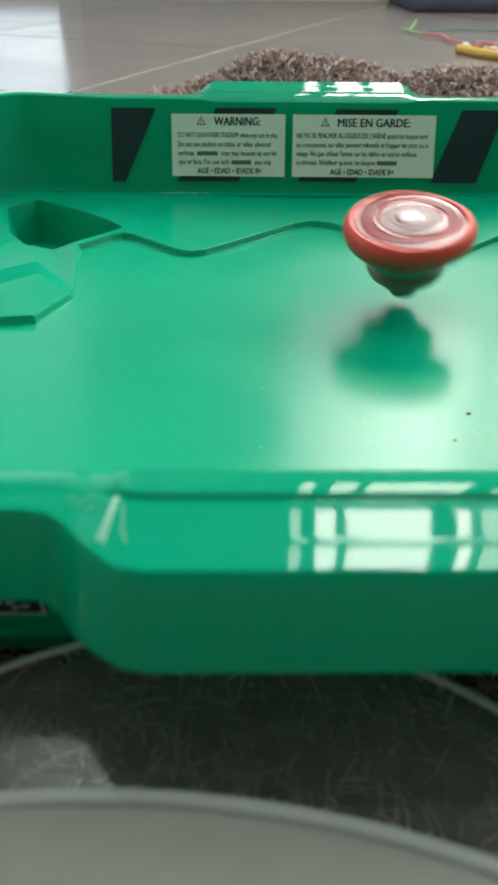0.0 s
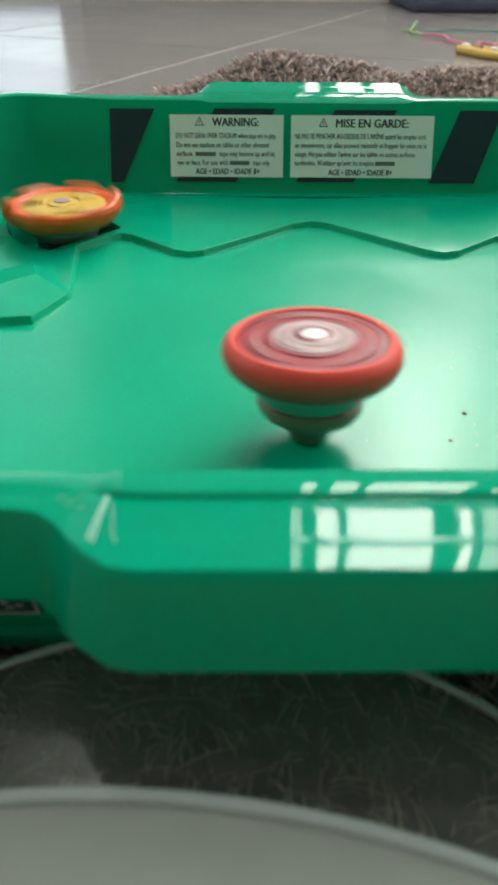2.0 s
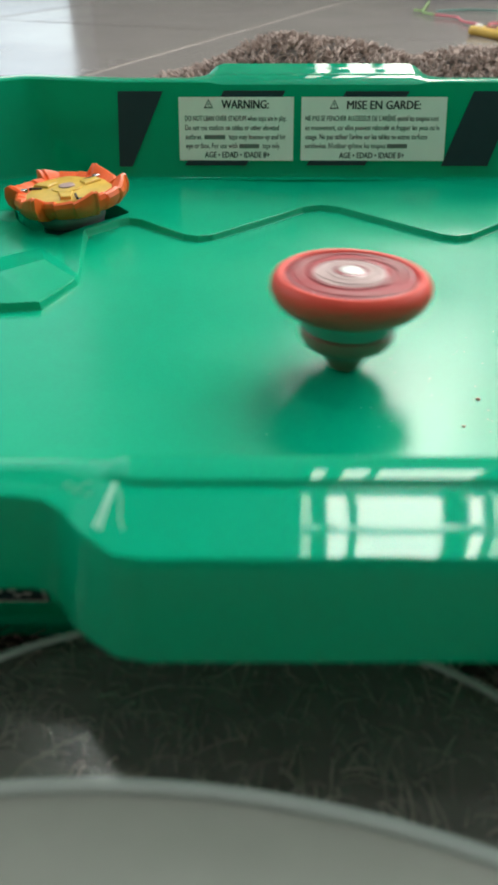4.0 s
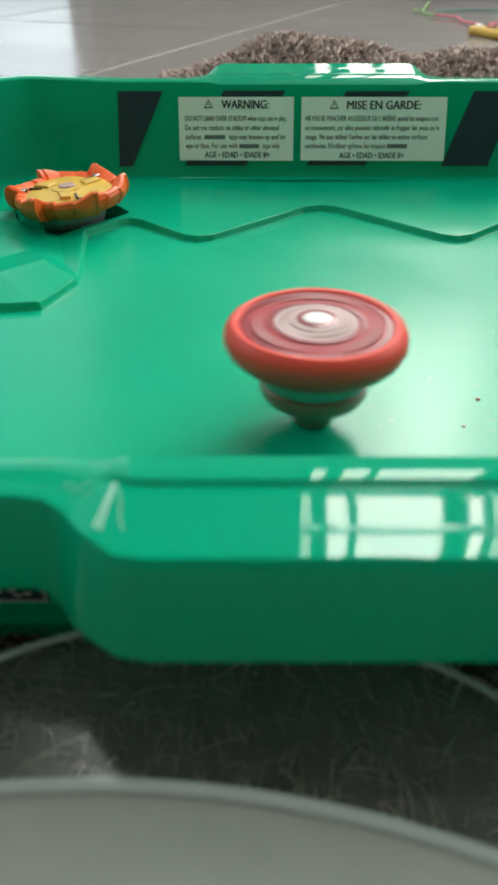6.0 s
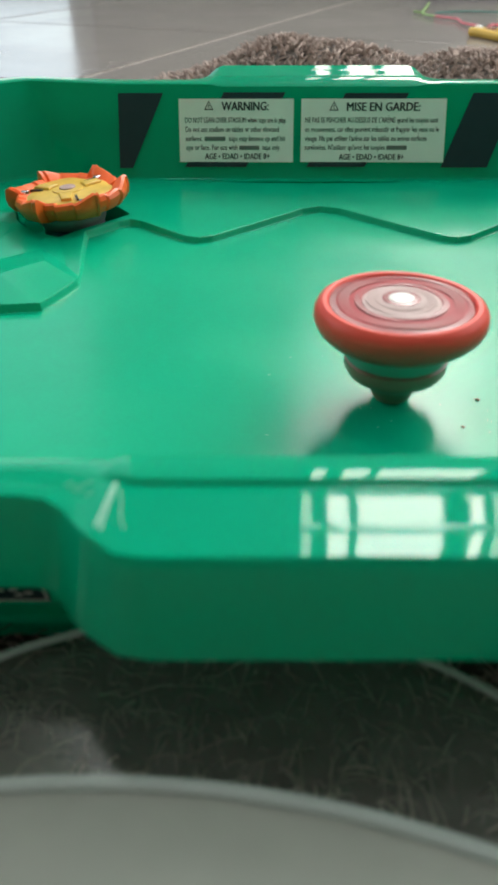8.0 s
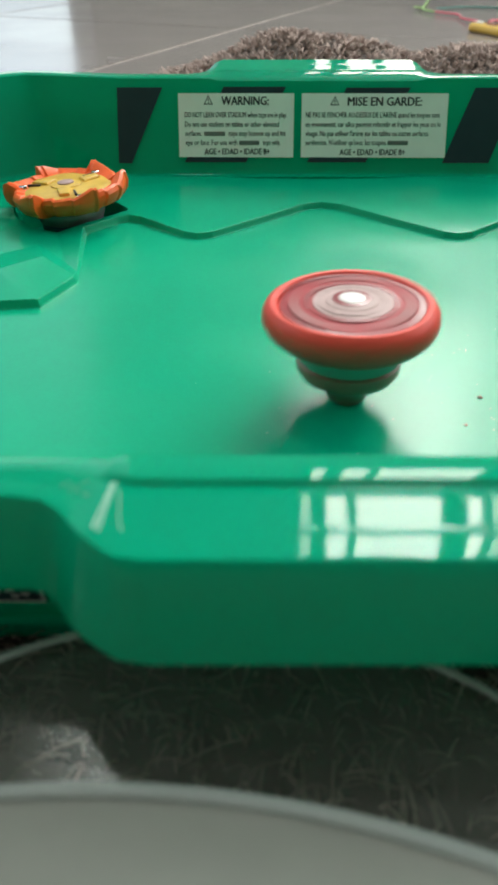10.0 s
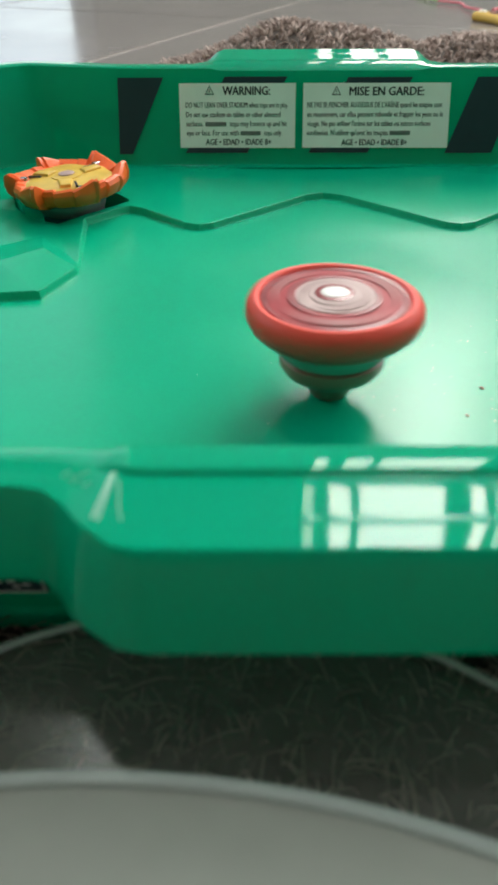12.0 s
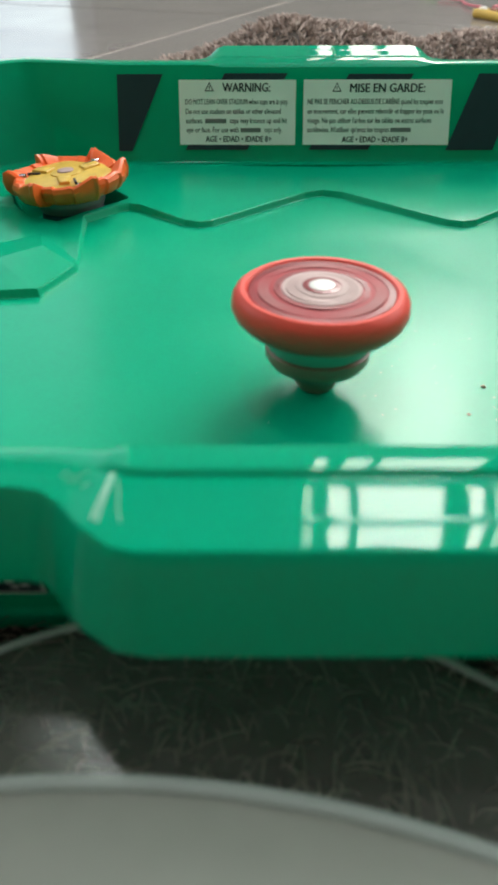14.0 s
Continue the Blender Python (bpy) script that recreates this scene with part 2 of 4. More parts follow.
# ---- room ----
def build_room():
    tile, angle = 0.478, radians(-22.5)
    floor = mesh_object("floor", box(-2.6, 3.0, -6.0, WALL_Y, -0.12, -0.0012), grout, smooth=0)
    tagged(floor, "polished beige-grey porcelain tile floor with pale joints", "floor", kind="structure")
    bm = box(-tile / 2 + 0.003, tile / 2 - 0.003, -tile / 2 + 0.003, tile / 2 - 0.003, -0.011, 0.0, bevel=0.0006)
    proto = None
    bx, by = Vector((math.cos(angle), math.sin(angle))), Vector((-math.sin(angle), math.cos(angle)))
    x0, x1, y0, y1 = -2.597, 2.997, -5.997, WALL_Y - 0.003
    for i in range(-14, 16):
        for j in range(-22, 12):
            c = bx * (-0.518 + tile * (i + 0.5)) + by * (1.21 + tile * (j - 2 + 0.5))
            corners = [c + bx * (a * tile / 2) + by * (b * tile / 2) for a in (-1, 1) for b in (-1, 1)]
            place = Matrix.Translation((c.x, c.y, 0)) @ pose(0, 0, 0, 0, 0, -22.5)
            inside = [x0 < p.x < x1 and y0 < p.y < y1 for p in corners]
            if not any(inside):
                continue
            if all(inside):
                if proto is None:
                    proto = bpy.data.meshes.new("tile")
                    bm.to_mesh(proto)
                    proto.materials.append(tile_stuff)
                data = proto
            else:
                cut = bm.copy()
                bmesh.ops.transform(cut, matrix=place, verts=cut.verts)
                for co, no in (((x0, 0, 0), (-1, 0, 0)), ((x1, 0, 0), (1, 0, 0)), ((0, y0, 0), (0, -1, 0)), ((0, y1, 0), (0, 1, 0))):
                    bmesh.ops.bisect_plane(cut, geom=cut.verts[:] + cut.edges[:] + cut.faces[:], plane_co=co, plane_no=no, clear_outer=True)
                bmesh.ops.transform(cut, matrix=place.inverted(), verts=cut.verts)
                data = bpy.data.meshes.new("tile")
                cut.to_mesh(data)
                cut.free()
                data.materials.append(tile_stuff)
            ob = new("tile", data)
            ob.parent = floor
            ob.matrix_basis = place
    # far wall with its two openings
    pieces = ((-2.6, -1.55, 0, 2.75), (-1.55, -0.45, 2.1, 2.75), (-0.45, 0.20, 0, 2.75), (0.20, 2.90, 0, 1.12), (0.20, 2.90, 2.6, 2.75), (2.90, 3.0, 0, 2.75))
    bm = bmesh.new()
    for x0, x1, z0, z1 in pieces:
        box(x0, x1, WALL_Y, WALL_Y + 0.12, z0, z1, bm=bm)
    tagged(mesh_object("wall_north", bm, plaster, smooth=0), "off-white plastered wall with a window and a door opening", "wall", kind="structure")
    for name, x0, x1 in (("wall_west", -2.72, -2.6), ("wall_east", 3.0, 3.12)):
        bm = bmesh.new()
        for y0, y1, z0, z1 in ((-6.0, 0.5, 0, 2.75), (0.5, 2.2, 0, 1.0), (0.5, 2.2, 2.5, 2.75), (2.2, WALL_Y, 0, 2.75)):
            box(x0, x1, y0, y1, z0, z1, bm=bm)
        tagged(mesh_object(name, bm, plaster, smooth=0), "off-white plastered wall with an added window opening", "wall", kind="structure")
    tagged(mesh_object("wall_south", box(-2.6, 3.0, -6.12, -6.0, 0, 2.75), plaster, smooth=0), "off-white plastered wall", "wall", kind="structure")
    # unseen side windows, added to hold the fill lamps
    for name, x in (("added_window_2", -2.66), ("added_window_3", 3.06)):
        side = thing(name, "unseen added window with dark frame bars", "window", kind="structure")
        for y0, y1, z0, z1 in ((0.5, 0.55, 1.0, 2.5), (1.33, 1.37, 1.05, 2.45), (2.15, 2.2, 1.0, 2.5), (0.55, 2.15, 1.0, 1.05), (0.55, 2.15, 2.45, 2.5)):
            part("window_frame", box(x - 0.02, x + 0.02, y0, y1, z0, z1), frame_dark, side, smooth=0)
    tagged(mesh_object("ceiling", box(-2.72, 3.12, -6.12, WALL_Y + 0.12, 2.75, 2.87), white_paint, smooth=0), "white painted ceiling", "ceiling", kind="structure")
    win = thing("window_1", "tall window with dark narrow frame bars", "window", kind="structure")
    y0, y1 = WALL_Y + 0.03, WALL_Y + 0.08
    for x0, x1 in ((0.20, 0.238), (0.291, 0.358), (0.458, 0.494), (0.893, 1.004), (1.079, 1.115), (1.50, 1.55), (1.93, 2.03), (2.42, 2.47), (2.86, 2.90)):
        part("mullion", box(x0, x1, y0, y1, 1.16, 2.56, bevel=0.004), frame_dark, win, smooth=0)
    for z0, z1 in ((1.12, 1.16), (2.56, 2.60)):
        part("window_frame", box(0.20, 2.90, y0, y1, z0, z1, bevel=0.004), frame_dark, win, smooth=0)
    part("window_sill", box(0.12, 2.94, WALL_Y - 0.05, WALL_Y - 0.003, 1.09, 1.117, bevel=0.004), white_paint, win, smooth=0)
    door = thing("door_1", "bright glazed door in a white frame", "door", kind="structure")
    for x0, x1, z0, z1 in ((-1.55, -1.48, 0, 2.1), (-0.52, -0.45, 0, 2.1), (-1.48, -0.52, 2.03, 2.1), (-1.48, -0.52, 0.0, 0.06)):
        part("door_frame", box(x0, x1, y0, y1, z0, z1, bevel=0.004), white_paint, door, smooth=0)


def build_added_ceiling_lamp():
    """An unseen round fixture, added to carry the light above the stadium's near side."""
    lamp_thing = thing("added_ceiling_lamp", "unseen round white ceiling lamp, added", "lamp", pose(-0.22, 0.62, 0.0))
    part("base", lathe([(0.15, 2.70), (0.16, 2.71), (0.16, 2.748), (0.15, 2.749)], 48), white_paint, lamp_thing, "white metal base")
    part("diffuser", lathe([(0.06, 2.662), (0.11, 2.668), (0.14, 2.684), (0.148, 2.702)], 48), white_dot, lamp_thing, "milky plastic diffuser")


# ---- the play stadium ----
CX, CY = 0.035, 0.2503
# one quarter of the rim: inner edge u, v; outer edge u, v; share of the raised lip
QUARTER = (
    (0.0, 0.160, 0.0, 0.1842, 1), (0.0485, 0.160, 0.0485, 0.1842, 1), (0.0515, 0.160, 0.0522, 0.1834, 1), (0.0540, 0.160, 0.0560, 0.1800, 1), (0.0556, 0.160, 0.0578, 0.1776, 0),
    (0.0590, 0.160, 0.0605, 0.1738, 0), (0.0620, 0.160, 0.0635, 0.1712, 0), (0.066, 0.160, 0.0675, 0.1703, 0), (0.098, 0.160, 0.0985, 0.1703, 0),
    (0.102, 0.1602, 0.1025, 0.1706, 0), (0.107, 0.1612, 0.108, 0.1717, 0), (0.143, 0.1690, 0.1455, 0.1796, 0), (0.149, 0.1695, 0.153, 0.1795, 0),
    (0.154, 0.1675, 0.160, 0.1765, 0), (0.176, 0.152, 0.184, 0.1585, 0), (0.181, 0.147, 0.1895, 0.1525, 0), (0.183, 0.140, 0.192, 0.144, 0),
    (0.190, 0.100, 0.200, 0.101, 0), (0.190, 0.050, 0.200, 0.050, 0),
)


def rim_loop():
    rows = [(u, v, a, b, w) for u, v, a, b, w in QUARTER]
    loop = rows[:]
    loop += [(0.19, 0, 0.2, 0, 0)]
    loop += [(u, -v, a, -b, w) for u, v, a, b, w in rows[::-1]]
    loop += [(-u, -v, -a, -b, w) for u, v, a, b, w in rows[1:]]
    loop += [(-0.19, 0, -0.2, 0, 0)]
    loop += [(-u, v, -a, b, w) for u, v, a, b, w in rows[:0:-1]]
    return loop


def distance_to(poly, x, y):
    """Signed distance from points to a closed outline; negative inside."""
    best, inside = np.full(x.shape, 9.0), np.zeros(x.shape, bool)
    for (ax, ay), (bx, by) in zip(poly, poly[1:] + poly[:1]):
        ex, ey = bx - ax, by - ay
        s = np.clip(((x - ax) * ex + (y - ay) * ey) / (ex * ex + ey * ey), 0, 1)
        best = np.minimum(best, np.hypot(x - ax - s * ex, y - ay - s * ey))
        if ey:
            inside ^= ((ay > y) != (by > y)) & (x < ex * (y - ay) / ey + ax)
    return np.where(inside, -best, best)


def step(d, width):
    return np.clip(d / width + 0.5, 0, 1)


RIDGE_LEFT = [(0.035, 0.3628), (0.026, 0.3595), (-0.016, 0.3235), (-0.0225, 0.3210), (-0.029, 0.3230), (-0.0500, 0.3395), (-0.0553, 0.3411), (-0.0600, 0.3380), (-0.0725, 0.3244),
              (-0.0668, 0.2720), (-0.0757, 0.2495), (-0.0885, 0.2470), (-0.125, 0.2470), (-0.130, 0.175), (-0.100, 0.135), (-0.020, 0.114)]
RIDGE = RIDGE_LEFT + [(2 * CX - x, y) for x, y in RIDGE_LEFT[:0:-1]]
PIT = [(-0.114, 0.371), (-0.104, 0.383), (-0.064, 0.354), (-0.0585, 0.3480), (-0.0620, 0.3440), (-0.0770, 0.3280), (-0.084, 0.3245), (-0.096, 0.328), (-0.105, 0.340)]


def bowl_height(x, y):
    return 0.0225 + 0.15 * ((x - CX) ** 2 + (y - 0.25) ** 2)


def inner_height(x, y):
    """The stadium's inside: dished floor, the step of the wavy ridge, the ledge, corner pits and faceted side ramps."""
    d = distance_to(RIDGE, x, y)
    fx = np.where(x > CX, 2 * CX - x, x)
    ledge = np.minimum(0.0246 + 0.2 * ((x - CX) ** 2 + (y - 0.25) ** 2) + 0.02 * np.clip(d, 0, 0.06), 0.0303)
    # side ramp: one plane rises from the ridge to a crease, another falls from it towards the corner pit
    near = (fx + 0.0668) * -0.948 + (y - 0.2720) * 0.3175
    past, along = (fx + 0.0700) * 0.669 + (y - 0.2755) * 0.743, (fx + 0.0700) * -0.743 + (y - 0.2755) * 0.669
    front = np.minimum(0.085 * near, 0.10 * (y - 0.2470))
    front = np.minimum(front, 0.0022 - 0.20 * ((fx + 0.0880) * -0.685 + (y - 0.276) * 0.728))
    # the sunk facet behind the crease and the bank that climbs from it to the ridge
    bank = (fx + 0.0708) * 0.954 + (y - 0.2785) * 0.301
    sunk = -0.0024 + 0.24 * np.clip(bank, 0, 0.01)
    back = np.maximum(np.minimum(0.0003 + 0.07 * along - 0.45 * past, front), sunk)
    rise = np.where(past > 0, back, front)
    fade = np.clip((fx + 0.122) / 0.014, 0, 1) * np.clip((0.344 - y) / 0.008, 0, 1) * np.clip((-0.0610 - fx) / 0.002, 0, 1)
    ledge = ledge + np.clip(rise, -0.0024, 0.007) * fade * step(d, 0.0012)
    pit = distance_to(PIT, fx, y)
    ledge = ledge - 0.0205 * (1 - step(pit, 0.0040))
    s = step(d, 0.0011)
    return bowl_height(x, y) * (1 - s) + ledge * s


def build_stadium():
    st = thing("play_stadium", "green plastic battle-top stadium with warning labels, standing on a shaggy rug", "toy stadium")
    loop = rim_loop()
    n = len(loop)
    shrink = lambda u, v, k: (u * (1 - k / 0.19), v * (1 - k / 0.16))  # noqa: E731
    rings = []

    def ring(place, height):
        rings.append([(*place(r), height(r)) for r in loop])

    between = lambda r, f: (r[2] + (r[0] - r[2]) * f, r[3] + (r[1] - r[3]) * f)  # noqa: E731
    # the slanted ends of the lips lean outwards towards their foot
    def flared(r, f, z):
        u, v = between(r, f)
        lean = 0.0025 * max(0.0, 1 - abs(abs(r[2]) - 0.0590) / 0.010) * min(1.0, max(0.0, (0.0735 - z) / 0.015))
        return u + math.copysign(lean, u), v

    # raised lips: flat at the front, sloping up outwards at the back
    lift = lambda r, f, z: z + ((0.0050 - 0.0062 * f) * min(1, max(0, (0.0545 - abs(r[0])) / 0.004)) if r[3] > 0 else 0.0007 * r[4])  # noqa: E731
    for k, z in ((0.0220, 0.0085), (0.0220, 0.0256), (0.0100, 0.0258), (0.0088, 0.0272), (0.0088, 0.0296), (0.0104, 0.0304), (0.0110, 0.0312), (0.0105, 0.0330), (0.0040, 0.0566)):
        ring(lambda r: shrink(r[0], r[1], k), lambda r: z)
    for f, z in ((0.12, 0.0579), (-0.01, 0.0569), (-0.035, 0.0573), (-0.04, 0.0587), (-0.028, 0.0640), (-0.012, 0.0686), (0.0, 0.0711), (0.012, 0.0728), (0.030, 0.0740), (0.052, 0.07455)):
        ring(lambda r: flared(r, f, z), lambda r: lift(r, f, z))
    for f, z, groove in ((0.23, 0.0746, 0.0), (0.245, 0.0746, 0.0), (0.268, 0.0746, -0.00010), (0.291, 0.0746, 0.0), (0.31, 0.0746, 0.0), (0.52, 0.0747, 0.0), (0.575, 0.0748, 0.0), (0.602, 0.0748, 0.0005), (0.646, 0.0748, 0.0005), (0.688, 0.0748, -0.0003), (0.88, 0.0746, -0.0003), (0.985, 0.0738, 0.0), (1.0, 0.0725, 0.0)):
        ring(lambda r: between(r, f), lambda r: lift(r, f, z) - groove * r[4])
    ring(lambda r: shrink(r[0], r[1], 0.0010), lambda r: 0.0695)
    ring(lambda r: shrink(r[0], r[1], 0.0124), lambda r: 0.0330)
    ring(lambda r: shrink(r[0], r[1], 0.0135), lambda r: 0.0310)
    ring(lambda r: shrink(r[0], r[1], 0.0165), lambda r: 0.0303)
    bm = bmesh.new()
    rows = [[bm.verts.new((CX + u, CY + v, z)) for u, v, z in rg] for rg in rings]
    for lo, hi in zip(rows, rows[1:]):
        for i in range(n):
            j = (i + 1) % n
            bm.faces.new((lo[j], lo[i], hi[i], hi[j]))
    bmesh.ops.recalc_face_normals(bm, faces=bm.faces)
    part("shell", bm, green_gloss, st, "glossy green plastic rim and walls", smooth=38).modifiers.new("normals", "WEIGHTED_NORMAL").keep_sharp = True
    # dished inside as one fine sheet
    res = 0.0005
    xs, ys = np.arange(CX - 0.176, CX + 0.1761, res), np.arange(CY - 0.155, CY + 0.1551, res)
    gx, gy = np.meshgrid(xs, ys)
    gz = inner_height(gx, gy)
    keep = distance_to([(CX + u, CY + v) for u, v, z in rings[-2]], gx, gy) < 0.0006
    number = np.full(gx.shape, -1)
    number[keep] = np.arange(keep.sum())
    quads = np.stack([number[:-1, :-1], number[:-1, 1:], number[1:, 1:], number[1:, :-1]], -1).reshape(-1, 4)
    quads = quads[(quads >= 0).all(1)]
    me = bpy.data.meshes.new("floor_dish")
    me.from_pydata(np.stack([gx[keep], gy[keep], gz[keep]], -1).tolist(), [], quads.tolist())
    me.materials.append(green_satin)
    me.shade_smooth()
    me.set_sharp_from_angle(angle=radians(7))
    dish = new("floor_dish", me)
    dish.parent = st
    tagged(dish, "satin green dished floor with a wavy ridge")
    def glint_and_scratch(path, wide, z):
        bm = bmesh.new()
        line = [[bm.verts.new((x + d, y, z + h)) for d, h in ((-wide / 2, 0), (-wide / 3, 0.00012), (wide / 3, 0.00012), (wide / 2, 0))] for x, y in path]
        for p, q in zip(line, line[1:]):
            for k in range(3):
                bm.faces.new((q[k], q[k + 1], p[k + 1], p[k]))
        part("glint_and_scratch_mark", bm, pale_glint_scratch, st, "painted glints and scratches on the front lip", smooth=0)

    # reflections on the lip's bevelled end, laid on as three pale strips
    glint_and_scratch(((-0.0190, 0.0822), (-0.0196, 0.0775), (-0.0202, 0.0728)), 0.00032, 0.07545)
    glint_and_scratch(((-0.0186, 0.0822), (-0.0191, 0.0770), (-0.0194, 0.0722)), 0.00026, 0.07545)
    glint_and_scratch(((-0.0179, 0.0806), (-0.0174, 0.0776), (-0.0171, 0.0748), (-0.0163, 0.0722)), 0.00015, 0.07545)
    # faint curved scratches beside the lip
    for x, y, size in ((-0.0262, 0.0822, 0.0022), (-0.0252, 0.0812, 0.0026), (-0.0243, 0.0806, 0.0018), (-0.0236, 0.0822, 0.0024), (-0.0228, 0.0800, 0.0016)):
        glint_and_scratch([(x + size * 0.5 * k / 4, y + size * (0.9 * k / 4 - 0.35 * (k / 4) ** 2)) for k in range(5)], 0.00008, 0.07478)
    # pale dust on the dish
    rnd = random.Random(11)
    bm = bmesh.new()
    for _ in range(70):
        x, y, r = rnd.gauss(0.050, 0.028), rnd.uniform(0.140, 0.235), rnd.uniform(0.00008, 0.00022)
        z, turn = float(bowl_height(x, y)), rnd.uniform(0, 6)
        foot = [bm.verts.new((x + r * math.cos(turn + k * 1.2566), y + 0.7 * r * math.sin(turn + k * 1.2566), z + 0.00002)) for k in range(5)]
        tip = bm.verts.new((x, y, z + 0.6 * r))
        for k in range(5):
            bm.faces.new((foot[k], foot[(k + 1) % 5], tip))
    tagged(part("dust_specks", bm, pale_glint_scratch, st, "pale dust specks", smooth=0), "pale dust specks", kind="stuff")
    build_stickers(st)
    return st


LEAN = math.atan(0.308)


def on_back_wall(x, z, lift):
    """A point of the stadium's leaning back wall, lifted off it."""
    y = 0.4078 + 0.308 * (z - 0.0672) + 0.0001
    return Vector((x, y - lift * math.cos(LEAN), z + lift * math.sin(LEAN)))


def wall_plate(points, lift, thick, mat, name, parent, label=""):
    bm = bmesh.new()
    lo = [bm.verts.new(on_back_wall(x, z, lift)) for x, z in points]
    hi = [bm.verts.new(on_back_wall(x, z, lift + thick)) for x, z in points]
    bm.faces.new(hi)
    n = len(points)
    for i in range(n):
        bm.faces.new((lo[i], lo[(i + 1) % n], hi[(i + 1) % n], hi[i]))
    bmesh.ops.recalc_face_normals(bm, faces=bm.faces)
    return part(name, bm, mat, parent, label, smooth=0)


def text_mesh(words, bold):
    cu = bpy.data.curves.new("words", "FONT")
    cu.body, cu.size, cu.resolution_u = words, 1.0, 2
    ob = new("words", cu)
    bpy.context.view_layer.update()
    me = bpy.data.meshes.new_from_object(ob.evaluated_get(bpy.context.evaluated_depsgraph_get()))
    bpy.data.objects.remove(ob)
    bpy.data.curves.remove(cu)
    return me


def write(words, x0, x1, z_low, height, parent, bold=0.0):
    """A line of printed words on the back wall, from x0 to x1, its capitals of that height."""
    me = text_mesh(words, bold)
    xs = [v.co.x for v in me.vertices]
    sx = (x1 - x0) / (max(xs) - min(xs))
    sz = height / 0.70
    low = min(xs)
    if bold:
        bm = bmesh.new()
        bm.from_mesh(me)
        twin = bmesh.ops.duplicate(bm, geom=bm.faces[:] + bm.edges[:] + bm.verts[:])["geom"]
        for v in twin:
            if isinstance(v, bmesh.types.BMVert):
                v.co.x += bold * 2.4
                v.co.y += bold * 0.6
        bm.to_mesh(me)
        bm.free()
    for v in me.vertices:
        v.co = on_back_wall(x0 + (v.co.x - low) * sx, z_low + v.co.y * sz * math.cos(LEAN), 0.0006)
    me.materials.clear()
    me.materials.append(ink)
    ob = new("text_line", me)
    ob.parent = parent
    return ob


def bar(x0, x1, z_low, height, parent):
    return wall_plate([(x0, z_low), (x1, z_low), (x1, z_low + height), (x0, z_low + height)], 0.0005, 0.0001, ink_grey, "text_bar", parent)


def warning_sign(x, z, size, parent):
    """The outlined triangle with its exclamation mark."""
    bm = bmesh.new()
    outer = [(x - size / 2, z), (x + size / 2, z), (x, z + size * 0.9)]
    inner = [(x - size * 0.36, z + size * 0.09), (x + size * 0.36, z + size * 0.09), (x, z + size * 0.74)]
    o = [bm.verts.new(on_back_wall(a, b, 0.0006)) for a, b in outer]
    i_ = [bm.verts.new(on_back_wall(a, b, 0.0006)) for a, b in inner]
    for k in range(3):
        bm.faces.new((o[k], o[(k + 1) % 3], i_[(k + 1) % 3], i_[k]))
    w = size * 0.045
    for z0, z1 in ((0.16, 0.24), (0.29, 0.52)):
        bm.faces.new([bm.verts.new(on_back_wall(x + a, z + size * b, 0.0006)) for a, b in ((-w, z0), (w, z0), (w, z1), (-w, z1))])
    return part("warning_triangle", bm, ink, parent, smooth=0)


